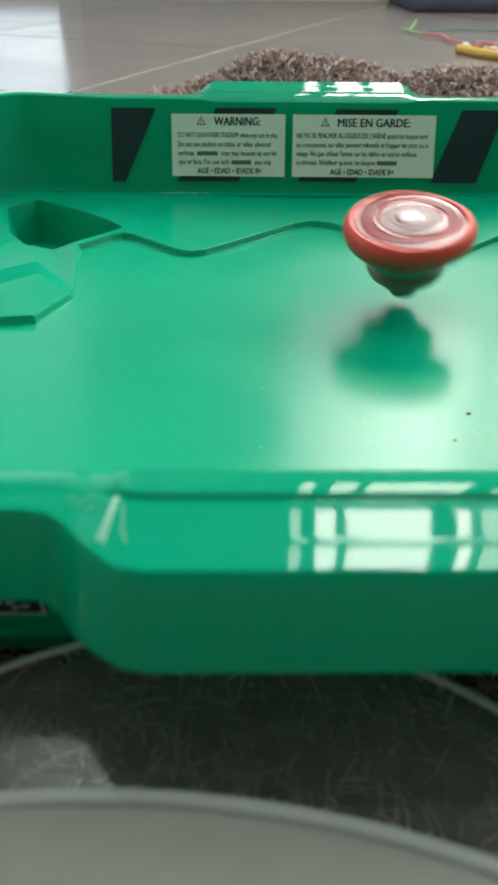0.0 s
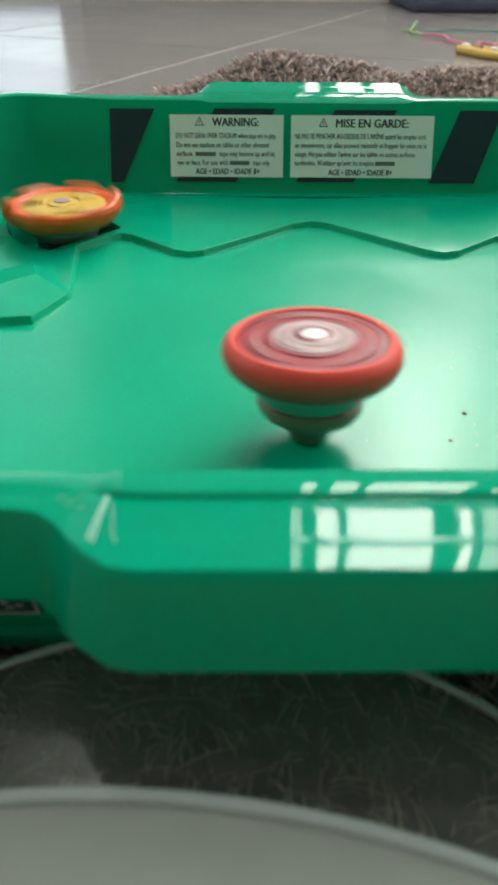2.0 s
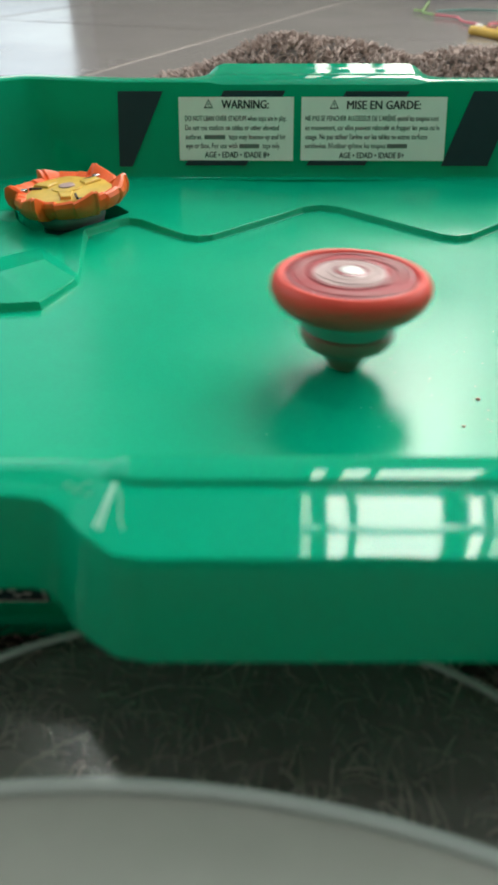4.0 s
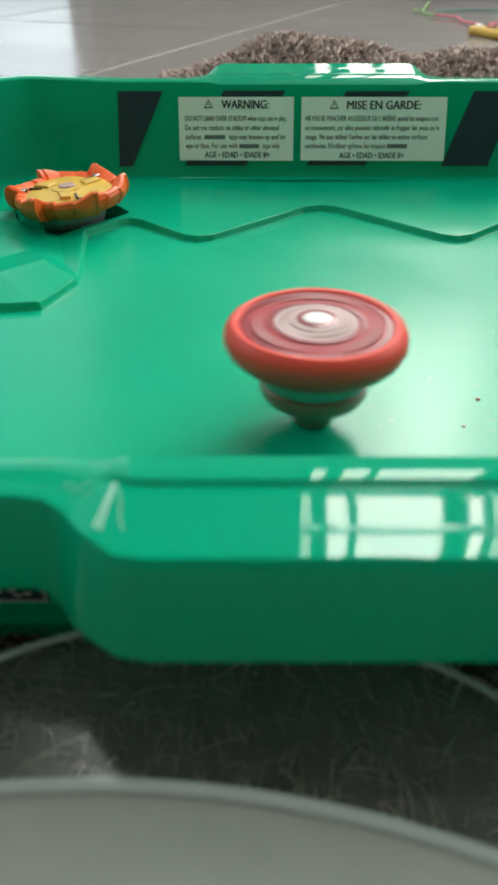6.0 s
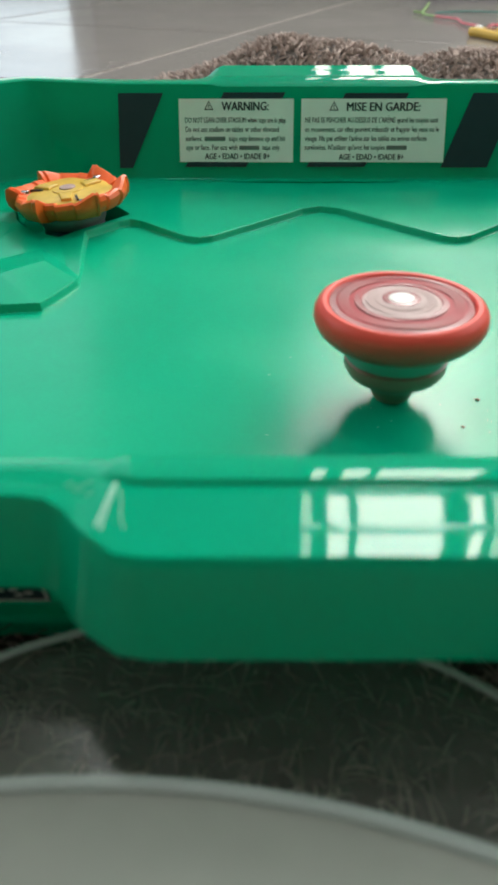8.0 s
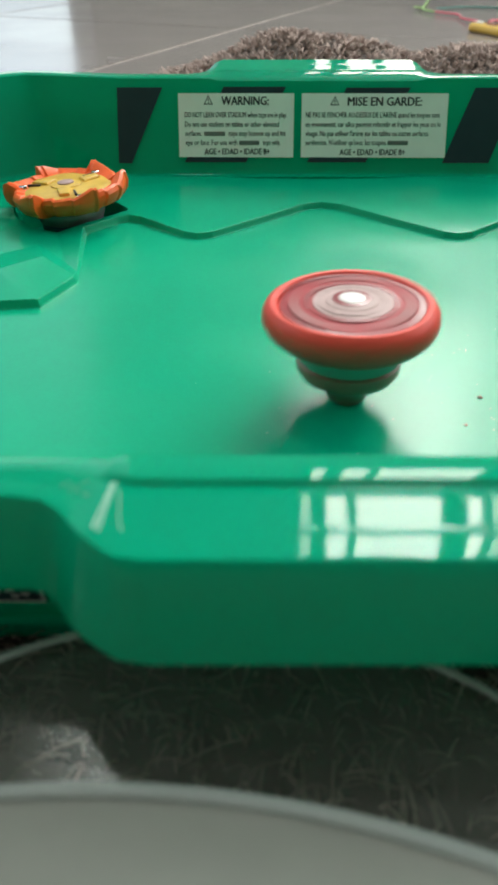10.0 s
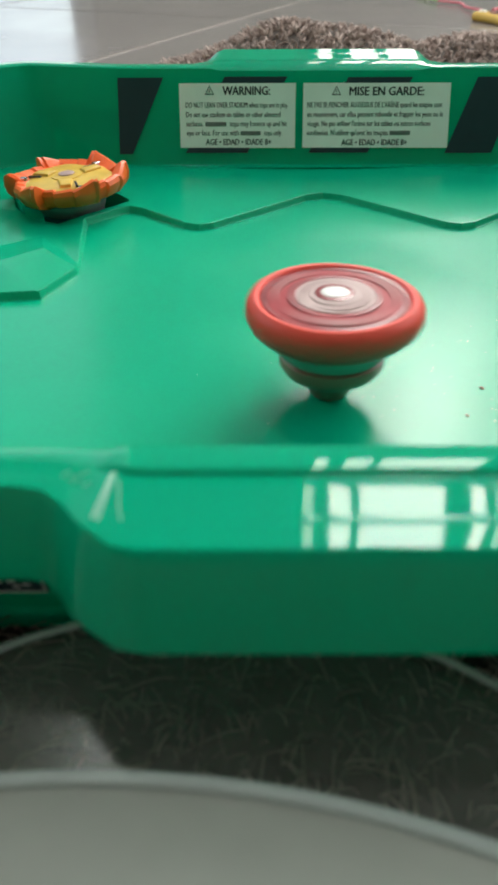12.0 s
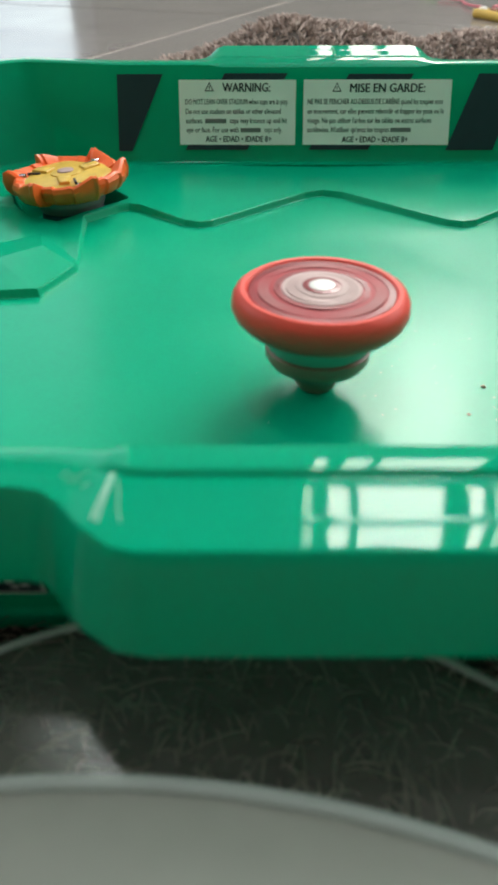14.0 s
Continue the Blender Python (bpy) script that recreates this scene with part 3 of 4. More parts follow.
def build_stickers(st):
    for pts in (((-0.0663, 0.0700), (-0.0435, 0.0700), (-0.0603, 0.0360), (-0.0670, 0.0360)),
                ((-0.0128, 0.0703), (0.0185, 0.0703), (-0.0015, 0.0365), (-0.0331, 0.0365)),
                ((0.0489, 0.0700), (0.0811, 0.0700), (0.0600, 0.0365), (0.0298, 0.0365)),
                ((0.1135, 0.0700), (0.1357, 0.0700), (0.1235, 0.0362), (0.0995, 0.0362))):
        wall_plate(pts, 0.0001, 0.0002, sticker_black, "stripe_sticker", st, "slanted black stripe sticker")
    a = wall_plate(((-0.0357, 0.0389), (0.0227, 0.0387), (0.0227, 0.0675), (-0.0357, 0.0675)), 0.0002, 0.00025, sticker_white, "warning_label", st, "off-white printed warning label")
    b = wall_plate(((0.0266, 0.0388), (0.1006, 0.0386), (0.1003, 0.0675), (0.0266, 0.0675)), 0.0002, 0.00025, sticker_white, "warning_label", st, "off-white printed warning label in French")
    warning_sign(-0.0205, 0.0625, 0.0046, a)
    write("WARNING:", -0.0140, 0.0097, 0.0623, 0.0040, a, 0.026)
    rows = (0.0568, 0.0526, 0.0485, 0.0444)
    write("DO NOT LEAN OVER STADIUM when tops are in play.", -0.0326, 0.0190, rows[0], 0.0025, a, 0.010)
    write("Do not use stadium on tables or other elevated", -0.0325, 0.0152, rows[1], 0.0025, a, 0.010)
    write("surfaces.", -0.0325, -0.0240, rows[2], 0.0025, a, 0.010)
    bar(-0.0228, -0.0122, rows[2], 0.0019, a)
    write("tops may bounce up and hit", -0.0104, 0.0185, rows[2], 0.0025, a, 0.010)
    write("eye or face. For use with", -0.0323, -0.0060, rows[3], 0.0025, a, 0.010)
    bar(-0.0050, 0.0052, rows[3], 0.0019, a)
    write("tops only.", 0.0070, 0.0160, rows[3], 0.0025, a, 0.010)
    write("AGE \u2022 EDAD \u2022 IDADE 8+", -0.0228, 0.0105, 0.0401, 0.0028, a, 0.026)
    warning_sign(0.0432, 0.0622, 0.0046, b)
    write("MISE EN GARDE:", 0.0496, 0.0868, 0.0620, 0.0040, b, 0.026)
    write("NE PAS SE PENCHER AU-DESSUS DE L'AR\u00c8NE quand les toupies sont", 0.0287, 0.0965, rows[0], 0.0025, b, 0.010)
    write("en mouvement, car elles peuvent rebondir et frapper les yeux ou le", 0.0287, 0.0972, rows[1], 0.0025, b, 0.010)
    write("visage. Ne pas utiliser l'ar\u00e8ne sur les tables ou autres surfaces", 0.0287, 0.0912, rows[2], 0.0025, b, 0.010)
    write("sur\u00e9lev\u00e9es. N'utiliser qu'avec les toupies", 0.0287, 0.0700, rows[3], 0.0025, b, 0.010)
    bar(0.0708, 0.0812, rows[3], 0.0019, b)
    write("AGE \u2022 EDAD \u2022 IDADE 8+", 0.0464, 0.0798, 0.0398, 0.0028, b, 0.026)
    # small dark label low on the front of the base
    def base_quad(name, x0, x1, z0, z1, lift, mat, parent, label=""):
        bm = bmesh.new()
        wall = lambda z: 0.1017 - 0.29 * (z - 0.0300)  # noqa: E731
        lo = [bm.verts.new((x, wall(z) - lift, z)) for x, z in ((x0, z0), (x1, z0), (x1, z1), (x0, z1))]
        hi = [bm.verts.new((x, wall(z) - lift - 0.0002, z)) for x, z in ((x0, z0), (x1, z0), (x1, z1), (x0, z1))]
        bm.faces.new(hi)
        for i in range(4):
            bm.faces.new((lo[i], lo[(i + 1) % 4], hi[(i + 1) % 4], hi[i]))
        bmesh.ops.recalc_face_normals(bm, faces=bm.faces)
        return part(name, bm, mat, parent, label, smooth=0)

    lab = base_quad("front_label", -0.080, -0.0384, 0.0322, 0.0420, 0.0005, sticker_black, st, "small black label with a pale border")
    base_quad("label_border", -0.0795, -0.0388, 0.0326, 0.0330, 0.0008, sticker_white, lab)
    base_quad("label_border", -0.0392, -0.0388, 0.0330, 0.0415, 0.0008, sticker_white, lab)
    for x, z in ((-0.0520, 0.0362), (-0.0500, 0.0360), (-0.0480, 0.0362), (-0.0455, 0.0364), (-0.0448, 0.0345), (-0.0428, 0.0352)):
        base_quad("text_bar", x, x + 0.0014, z, z + 0.0007, 0.0008, sticker_white, lab)
    base_quad("label_border", -0.0640, -0.0636, 0.0330, 0.0415, 0.0008, sticker_white, lab)


# ---- the spinning tops (origin at the tip) ----
def mm(profile):
    return [(r / 1000, z / 1000) for r, z in profile]


def build_red_top():
    top = thing("red_spinning_top", "red battle top spinning upright on the green stadium floor", "spinning top", group="spinning tops")
    part("tip", lathe(mm([(3.2, 0), (5.0, 0.4), (5.9, 1.8), (6.8, 3.8), (8.8, 6.2), (11.0, 7.6), (11.4, 8.3)]), 48), brown_plastic, top, "dark brown plastic tip")
    part("base_disc", lathe(mm([(11.0, 7.4), (13.4, 9.0), (14.8, 11.2), (14.9, 13.7), (14.0, 14.4)]), 48, wave=lambda a, r: 1 + 0.012 * math.cos(3 * a)), brown_plastic, top, "dark brown plastic disc")
    part("metal_disc", lathe(mm([(13.6, 14.2), (14.7, 14.7), (15.0, 15.6), (15.0, 19.0), (14.4, 20.2)]), 48, wave=lambda a, r: 1 + 0.012 * math.cos(2 * a)), teal_metal, top, "grey-green metal disc")
    outer = [(14.0, 19.6), (18.2, 20.2), (21.4, 21.6), (23.4, 23.7), (24.4, 26.1), (24.2, 28.5), (23.3, 30.2), (22.0, 31.1), (20.8, 31.0), (20.2, 30.4), (20.0, 29.2)]
    part("ring", lathe(mm(outer), 72, wave=lambda a, r: 1 + 0.014 * math.cos(3 * a) * (r > 0.018)), red_plastic, top, "rounded red plastic outer ring")
    part("inner_plate", lathe(mm([(20.3, 28.6), (19.9, 30.1), (16.0, 30.5), (12.0, 30.7), (6.0, 30.8)]), 72, off=(0.0004, 0.0002)), red_mid, top, "dull red plate")

    def sector(r0, r1, start, sweep, low, high, mat, name, label):
        """A raised curved piece of the plate between two radii."""
        a0, n = radians(start), max(4, int(sweep / 7))
        arc = [a0 + radians(sweep) * i / n for i in range(n + 1)]
        pts = [(r1 / 1000 * math.cos(q), r1 / 1000 * math.sin(q)) for q in arc] + [(r0 / 1000 * math.cos(q), r0 / 1000 * math.sin(q)) for q in arc[::-1]]
        part(name, slab(pts, low / 1000, high / 1000, 0.0002), mat, top, label)

    for start, sweep in ((10, 84), (135, 70), (250, 92)):
        sector(18.2, 20.0, start, sweep, 29.6, 30.6, red_dark, "rim_blade", "dark red curved blade")
    for start, sweep in ((0, 60), (120, 46), (235, 66)):
        sector(14.6, 17.6, start, sweep, 30.0, 30.95, pink_metal, "plate_blade", "dull pink curved blade")
    for start, sweep in ((40, 100), (165, 70), (280, 84)):
        sector(11.4, 13.0, start, sweep, 30.2, 31.05, red_dark, "plate_blade", "dark red curved blade")
    for start, sweep in ((70, 120), (250, 110)):
        sector(6.8, 9.8, start, sweep, 30.4, 31.35, pale_metal, "emblem_blade", "silvery curved blade")
    part("emblem", lathe(mm([(11.2, 30.2), (11.0, 31.0), (9.0, 31.15), (6.0, 31.2)]), 64, off=(0.0003, 0.0002)), pale_pink, top, "pale pink emblem disc")
    part("hub", lathe(mm([(7.4, 30.4), (7.1, 31.45), (6.0, 31.7), (4.5, 31.8)]), 48, off=(0.0002, 0.0)), pale_pink, top, "pale pink hub")
    part("hub_ring", lathe(mm([(5.5, 31.2), (5.3, 31.85), (4.7, 31.98), (3.7, 31.98)]), 48), red_dark, top, "dark red ring")
    part("dot", lathe(mm([(3.7, 31.4), (3.65, 32.0), (3.4, 32.15), (1.8, 32.2)]), 40, wave=lambda a, r: 1 + 0.05 * math.cos(2 * a)), white_dot, top, "white centre cap")
    return top


def jagged(a, r):
    """Outline of the orange ring: swept teeth of three sizes."""
    k = (a / (2 * math.pi) * 6) % 1.0
    k2 = (a / (2 * math.pi) * 18 + 0.3) % 1.0
    return 1 - 0.16 * (1 - k) ** 1.2 - 0.035 * k2


def build_orange_top():
    top = thing("orange_spinning_top", "orange and yellow battle top with a jagged ring", "spinning top", group="spinning tops")
    part("tip", lathe(mm([(3.4, 0), (5.6, 0.5), (7.2, 2.2), (9.4, 4.4), (10.0, 5.2)]), 40), navy_plastic, top, "navy plastic tip")
    part("base_disc", lathe(mm([(9.4, 4.6), (12.6, 6.2), (13.9, 8.6), (14.0, 13.6), (13.0, 15.0)]), 48, wave=lambda a, r: 1 + 0.02 * math.cos(6 * a)), navy_plastic, top, "navy plastic disc")
    part("metal_disc", lathe(mm([(12.4, 14.8), (14.6, 15.6), (15.4, 17.5), (15.4, 20.0), (14.5, 21.3)]), 48), grey_metal, top, "grey metal disc")
    # outer ring with teeth whose tops are at different heights
    bm = bmesh.new()
    steps = 180
    rings = []
    for r, z, lift in ((14.5, 14.6, 0), (20, 15.4, 0), (25.5, 17.2, 0), (27.8, 20.0, 0), (28.4, 22.5, 0.3), (27.6, 24.4, 1), (26.2, 25.0, 1), (23.6, 24.2, 0.8), (21.4, 23.2, 0.2), (17.0, 22.4, 0)):
        ring = []
        for i in range(steps):
            a = 2 * math.pi * i / steps
            k = (a / (2 * math.pi) * 6) % 1.0
            up = lift * (3.4 * max(0.0, k - 0.55) / 0.45 + 0.7 * ((3 * k + 0.3) % 1.0) - 0.5)
            w = jagged(a, r) if r > 18 else 1.0
            ring.append(bm.verts.new((r / 1000 * w * math.cos(a), r / 1000 * w * math.sin(a), (z + 6.2 + up) / 1000)))
        rings.append(ring)
    for lo, hi in zip(rings, rings[1:]):
        for i in range(steps):
            j = (i + 1) % steps
            bm.faces.new((lo[i], lo[j], hi[j], hi[i]))
    part("ring", bm, orange_plastic, top, "jagged orange plastic ring", smooth=30)
    part("plate", lathe(mm([(20.0, 27.6), (19.6, 29.4), (18.4, 30.0), (14.0, 30.2), (7.0, 30.4)]), 60, wave=lambda a, r: 1 + 0.07 * math.cos(3 * a + 0.6) + 0.04 * math.cos(7 * a)), yellow_plastic, top, "amber yellow plate")
    for k in range(3):
        a = 2 * math.pi * k / 3 + 0.4
        c, s = math.cos(a), math.sin(a)
        pts = [(c * r - s * w, s * r + c * w) for r, w in ((0.0075, -0.0035), (0.0165, -0.0016), (0.0165, 0.0030), (0.0080, 0.0032))]
        part("plate_wing", slab(pts, 0.0298, 0.0314, 0.0006), yellow_plastic, top, "raised yellow wing")
        pts = [(c * r - s * w, s * r + c * w) for r, w in ((0.0175, 0.006), (0.0210, 0.0068), (0.0205, 0.0100), (0.0172, 0.0090))]
        part("rivet", slab(pts, 0.0290, 0.0307, 0.0004), steel, top, "bright metal insert")
        pts = [(c * r - s * w, s * r + c * w) for r, w in ((0.0110, 0.0040), (0.0170, 0.0052), (0.0168, 0.0062), (0.0108, 0.0050))]
        part("slot", slab(pts, 0.0298, 0.0309, 0.0002), black_plastic, top, "dark slot")
    part("hub", lathe(mm([(7.2, 29.8), (6.8, 30.8), (5.2, 31.1), (3.6, 31.2)]), 48), yellow_plastic, top, "yellow hub")
    part("dot", lathe(mm([(3.8, 30.8), (3.6, 31.6), (2.8, 31.8), (1.4, 31.9)]), 40), pale_metal, top, "silvery centre cap")
    return top


# ---- rug ----
def rug_height(x, y):
    crest = float(np.interp(x, (-0.10, -0.072, -0.048, -0.012, 0.012, 0.038, 0.068, 0.098, 0.129, 0.150, 0.170, 0.20, 0.30, 0.6), (0.012, 0.022, 0.030, 0.042, 0.053, 0.056, 0.052, 0.050, 0.045, 0.038, 0.042, 0.045, 0.045, 0.032)))
    h = 0.008 + (crest - 0.008) * math.exp(-((y - 0.74) / 0.10) ** 2)
    return h + 0.004 * noise.noise((x * 18, y * 18, 0.3)) * (1 if y > 0.46 else 0.2)


def rug_edge_front(x):
    return 0.0785 - 0.19 * x if abs(x) < 0.12 else 0.0785 - 0.19 * math.copysign(0.12, x)


def rug_edge_back(x):
    if x < -0.10:
        return 0.60 + 0.2 * x
    return 0.84 + 0.02 * math.sin(23 * x) + 0.012 * math.sin(51 * x + 1)


def rug_left(y):
    return -0.26 if y < 0.5 else -0.26 + min(0.175, (y - 0.5) * 0.9)


def build_rug():
    rug = thing("shaggy_rug", "brown shaggy chenille rug bunched up behind the stadium", "rug")
    bm = bmesh.new()
    cols, lines = 46, 44
    grid = []
    for j in range(lines + 1):
        row = []
        for i in range(cols + 1):
            x = -0.26 + 0.86 * i / cols
            y0, y1 = rug_edge_front(x), rug_edge_back(x)
            y = y0 + (y1 - y0) * j / lines
            x = max(x, rug_left(y))
            edge = min(1.0, min(j, lines - j) / 2)
            row.append(bm.verts.new((x, y, 0.002 + (rug_height(x, y) - 0.002) * edge)))
        grid.append(row)
    for j in range(lines):
        for i in range(cols):
            bm.faces.new((grid[j][i], grid[j][i + 1], grid[j + 1][i + 1], grid[j + 1][i]))
    part("backing", bm, rug_base, rug, "brown woven backing")
    rnd = random.Random(5)
    verts, faces = [], []

    def tuft(x, y, z, length, wide, lean, sides=4, joints=3, way=None):
        base = len(verts)
        a = rnd.uniform(0, 6.28) if way is None else rnd.gauss(way, 0.55)
        dx, dy = lean * math.cos(a), lean * math.sin(a)
        turn = rnd.uniform(0, 1.6)
        for k in range(joints + 1):
            f = k / joints
            r = wide * (1.0 - 0.15 * f) * (0.75 if k == 0 else 1.0) * (0.55 if k == joints else 1.0)
            cx, cy, cz = x + dx * length * f ** 1.5, y + dy * length * f ** 1.5, z + length * f * (1 - 0.25 * lean * f)
            for s in range(sides):
                b = turn + 6.283 * s / sides
                verts.append((cx + r * math.cos(b), cy + r * math.sin(b), cz))
        for k in range(joints):
            for s in range(sides):
                t = (s + 1) % sides
                faces.append((base + k * sides + s, base + k * sides + t, base + (k + 1) * sides + t, base + (k + 1) * sides + s))
        faces.append(tuple(base + joints * sides + s for s in range(sides)))

    # loose chenille fingers over the open part behind the stadium
    for _ in range(38000):
        x, y = rnd.uniform(-0.26, 0.60), rnd.uniform(0.40, 0.90)
        if x > rug_left(y) and y < rug_edge_back(x):
            tuft(x, y, rug_height(x, y) - 0.003, rnd.uniform(0.005, 0.0095), rnd.uniform(0.0011, 0.0020), rnd.uniform(0.3, 1.4))
    for _ in range(9000):
        x, y = rnd.uniform(-0.26, 0.60), rnd.uniform(0.09, 0.41)
        if (x > 0.245 or x < -0.175) and y > rug_edge_front(x) + 0.01:
            tuft(x, y, rug_height(x, y) - 0.003, rnd.uniform(0.005, 0.0095), rnd.uniform(0.0013, 0.0022), rnd.uniform(0.3, 1.4))
    # fine long hair in front and at the sides of the stadium
    for _ in range(6000):
        x, y = rnd.uniform(-0.16, 0.22), rnd.uniform(0.05, 0.16)
        if y > rug_edge_front(x) + rnd.gauss(0, 0.003):
            tuft(x, y, 0.004, rnd.uniform(0.006, 0.014), rnd.uniform(0.00010, 0.00034), rnd.uniform(0.3, 1.3), 3, 4, -1.7)
    me = bpy.data.meshes.new("tuft_mass")
    me.from_pydata(verts, [], faces)
    me.materials.append(rug_pile)
    me.shade_smooth()
    pile = new("tuft_mass", me)
    pile.parent = rug
    tagged(pile, "brown chenille pile", kind="stuff")


# ---- loose things ----
def round_rim(r, z, thick):
    return tube([(r * math.cos(2 * math.pi * i / 160), r * math.sin(2 * math.pi * i / 160), z) for i in range(161)], thick, 8)


def build_clear_tub():
    tub = thing("clear_plastic_tub", "low round clear plastic tub with a hazy lid", "tub", pose(-0.007, 0.0163, 0.0))
    r = 0.0755
    part("lid", lathe([(r - 0.001, 0.0356), (r, 0.0361), (r, 0.0368), (r - 0.001, 0.0372)], 128), clear_plastic, tub, "hazy clear plastic lid")
    part("rim", round_rim(r, 0.0371, 0.0007), clear_rim, tub, "pale rounded rim")
    bm = bmesh.new()
    for i in range(96):
        a, b = 2 * math.pi * i / 96, 2 * math.pi * (i + 1) / 96
        bm.faces.new([bm.verts.new((k * math.cos(t), k * math.sin(t), z)) for t, k, z in ((a, r - 0.004, 0.0005), (b, r - 0.004, 0.0005), (b, r - 0.002, 0.0355), (a, r - 0.002, 0.0355))])
    bmesh.ops.remove_doubles(bm, verts=bm.verts, dist=1e-5)
    wall = part("side", bm, clear_side, tub, "clear plastic side")
    wall.modifiers.new("thickness", "SOLIDIFY").thickness = 0.0008
    return tub


def build_frosted_plate():
    plate = thing("frosted_plate", "round frosted plastic plate lying on the clear tub", "plate", pose(-0.023, -0.0990, 0.0))
    r = 0.1575
    part("disc", lathe([(r - 0.004, 0.0380), (r, 0.0384), (r, 0.0390), (r - 0.002, 0.0393)], 160), frosted_plastic, plate, "hazy grey plastic disc")
    part("rim", round_rim(r, 0.0396, 0.0012), clear_rim, plate, "pale thick rim")
    return plate


def curve_through(points, per=8):
    out = []
    p = [Vector(q) for q in points]
    for i in range(len(p) - 1):
        a, b, c, d = p[max(i - 1, 0)], p[i], p[i + 1], p[min(i + 2, len(p) - 1)]
        for k in range(per):
            t = k / per
            out.append(0.5 * ((2 * b) + (c - a) * t + (2 * a - 5 * b + 4 * c - d) * t * t + (3 * b - a - 3 * c + d) * t ** 3))
    return out + [p[-1]]


def build_toys():
    toy = thing("toy_launcher", "yellow toy handle with pink and lime cords on tiles", "toy")
    lime = [(0.311, 1.615, 0.004), (0.319, 1.600, 0.004), (0.326, 1.610, 0.004), (0.345, 1.68, 0.004), (0.376, 1.80, 0.004)]
    part("lime_cord", tube(curve_through(lime), 0.0018), cord_green, toy, "lime green cord")
    part("lime_cord", tube(curve_through([(0.325, 1.605, 0.004), (0.320, 1.565, 0.004), (0.332, 1.525, 0.004)]), 0.0018), cord_green, toy, "lime green cord")
    pink = [(0.332, 1.525, 0.004), (0.352, 1.500, 0.004), (0.362, 1.480, 0.004), (0.356, 1.420, 0.004), (0.362, 1.365, 0.006), (0.356, 1.310, 0.010)]
    part("pink_cord", tube(curve_through(pink), 0.0020), cord_pink, toy, "pink cord")
    part("pink_cord", tube(curve_through([(0.372, 1.315, 0.010), (0.392, 1.360, 0.007), (0.405, 1.335, 0.007), (0.425, 1.37, 0.004), (0.47, 1.36, 0.004)]), 0.0022), cord_pink, toy, "pink cord")
    part("teal_cord", tube(curve_through([(0.350, 1.600, 0.003), (0.42, 1.63, 0.003), (0.50, 1.60, 0.003), (0.62, 1.62, 0.003)]), 0.0016), cord_teal, toy, "thin teal cord")
    body = [(0.332, 1.268, 0.0065), (0.341, 1.258, 0.0070), (0.352, 1.236, 0.0065), (0.362, 1.212, 0.0065), (0.378, 1.190, 0.0068), (0.41, 1.155, 0.0065)]
    part("body", tube(curve_through(body), 0.0062, 12), yellow_toy, toy, "yellow plastic handle")
    part("grip", tube(curve_through([(0.345, 1.296, 0.0065), (0.366, 1.275, 0.0065), (0.392, 1.235, 0.0065), (0.42, 1.20, 0.0055)]), 0.0048, 12), yellow_toy, toy, "yellow plastic grip")
    for x, y in ((0.347, 1.280), (0.378, 1.232), (0.396, 1.205)):
        part("stud", lathe([(0.005, 0.0095), (0.0065, 0.0125), (0.005, 0.0140), (0.003, 0.0144)], 24, off=(x, y)), white_dot, toy, "white stud")
    part("clasp", slab([(0.352, 1.262), (0.360, 1.266), (0.366, 1.250), (0.357, 1.246)], 0.0080, 0.0138, 0.001), brown_plastic, toy, "dark clasp")
    mat = mesh_object("floor_cushion", box(0.42, 1.3, 2.06, 2.45, 0.0, 0.035, bevel=0.012), dark_cloth)
    tagged(mat, "dark blue-grey cloth mat on the floor", "mat")
    # crumbs on the stadium floor
    for x, y, s in ((0.0683, 0.1891, 0.0006), (0.0605, 0.1742, 0.0004)):
        z = float(bowl_height(x, y))
        crumb = mesh_object("crumb", lathe([(s * 0.6, z - 0.0002), (s, z + s * 0.4), (s * 0.5, z + s * 0.9)], 9, off=(x, y), wave=lambda a, r: 1 + 0.25 * math.cos(2 * a + 1)), brown_plastic)
        tagged(crumb, "tiny brown crumb on the green stadium floor", "crumb", group="crumbs")


build_room()
build_added_ceiling_lamp()
build_stadium()
build_rug()
red_top = build_red_top()
orange_top = build_orange_top()
build_clear_tub()
build_frosted_plate()
build_toys()


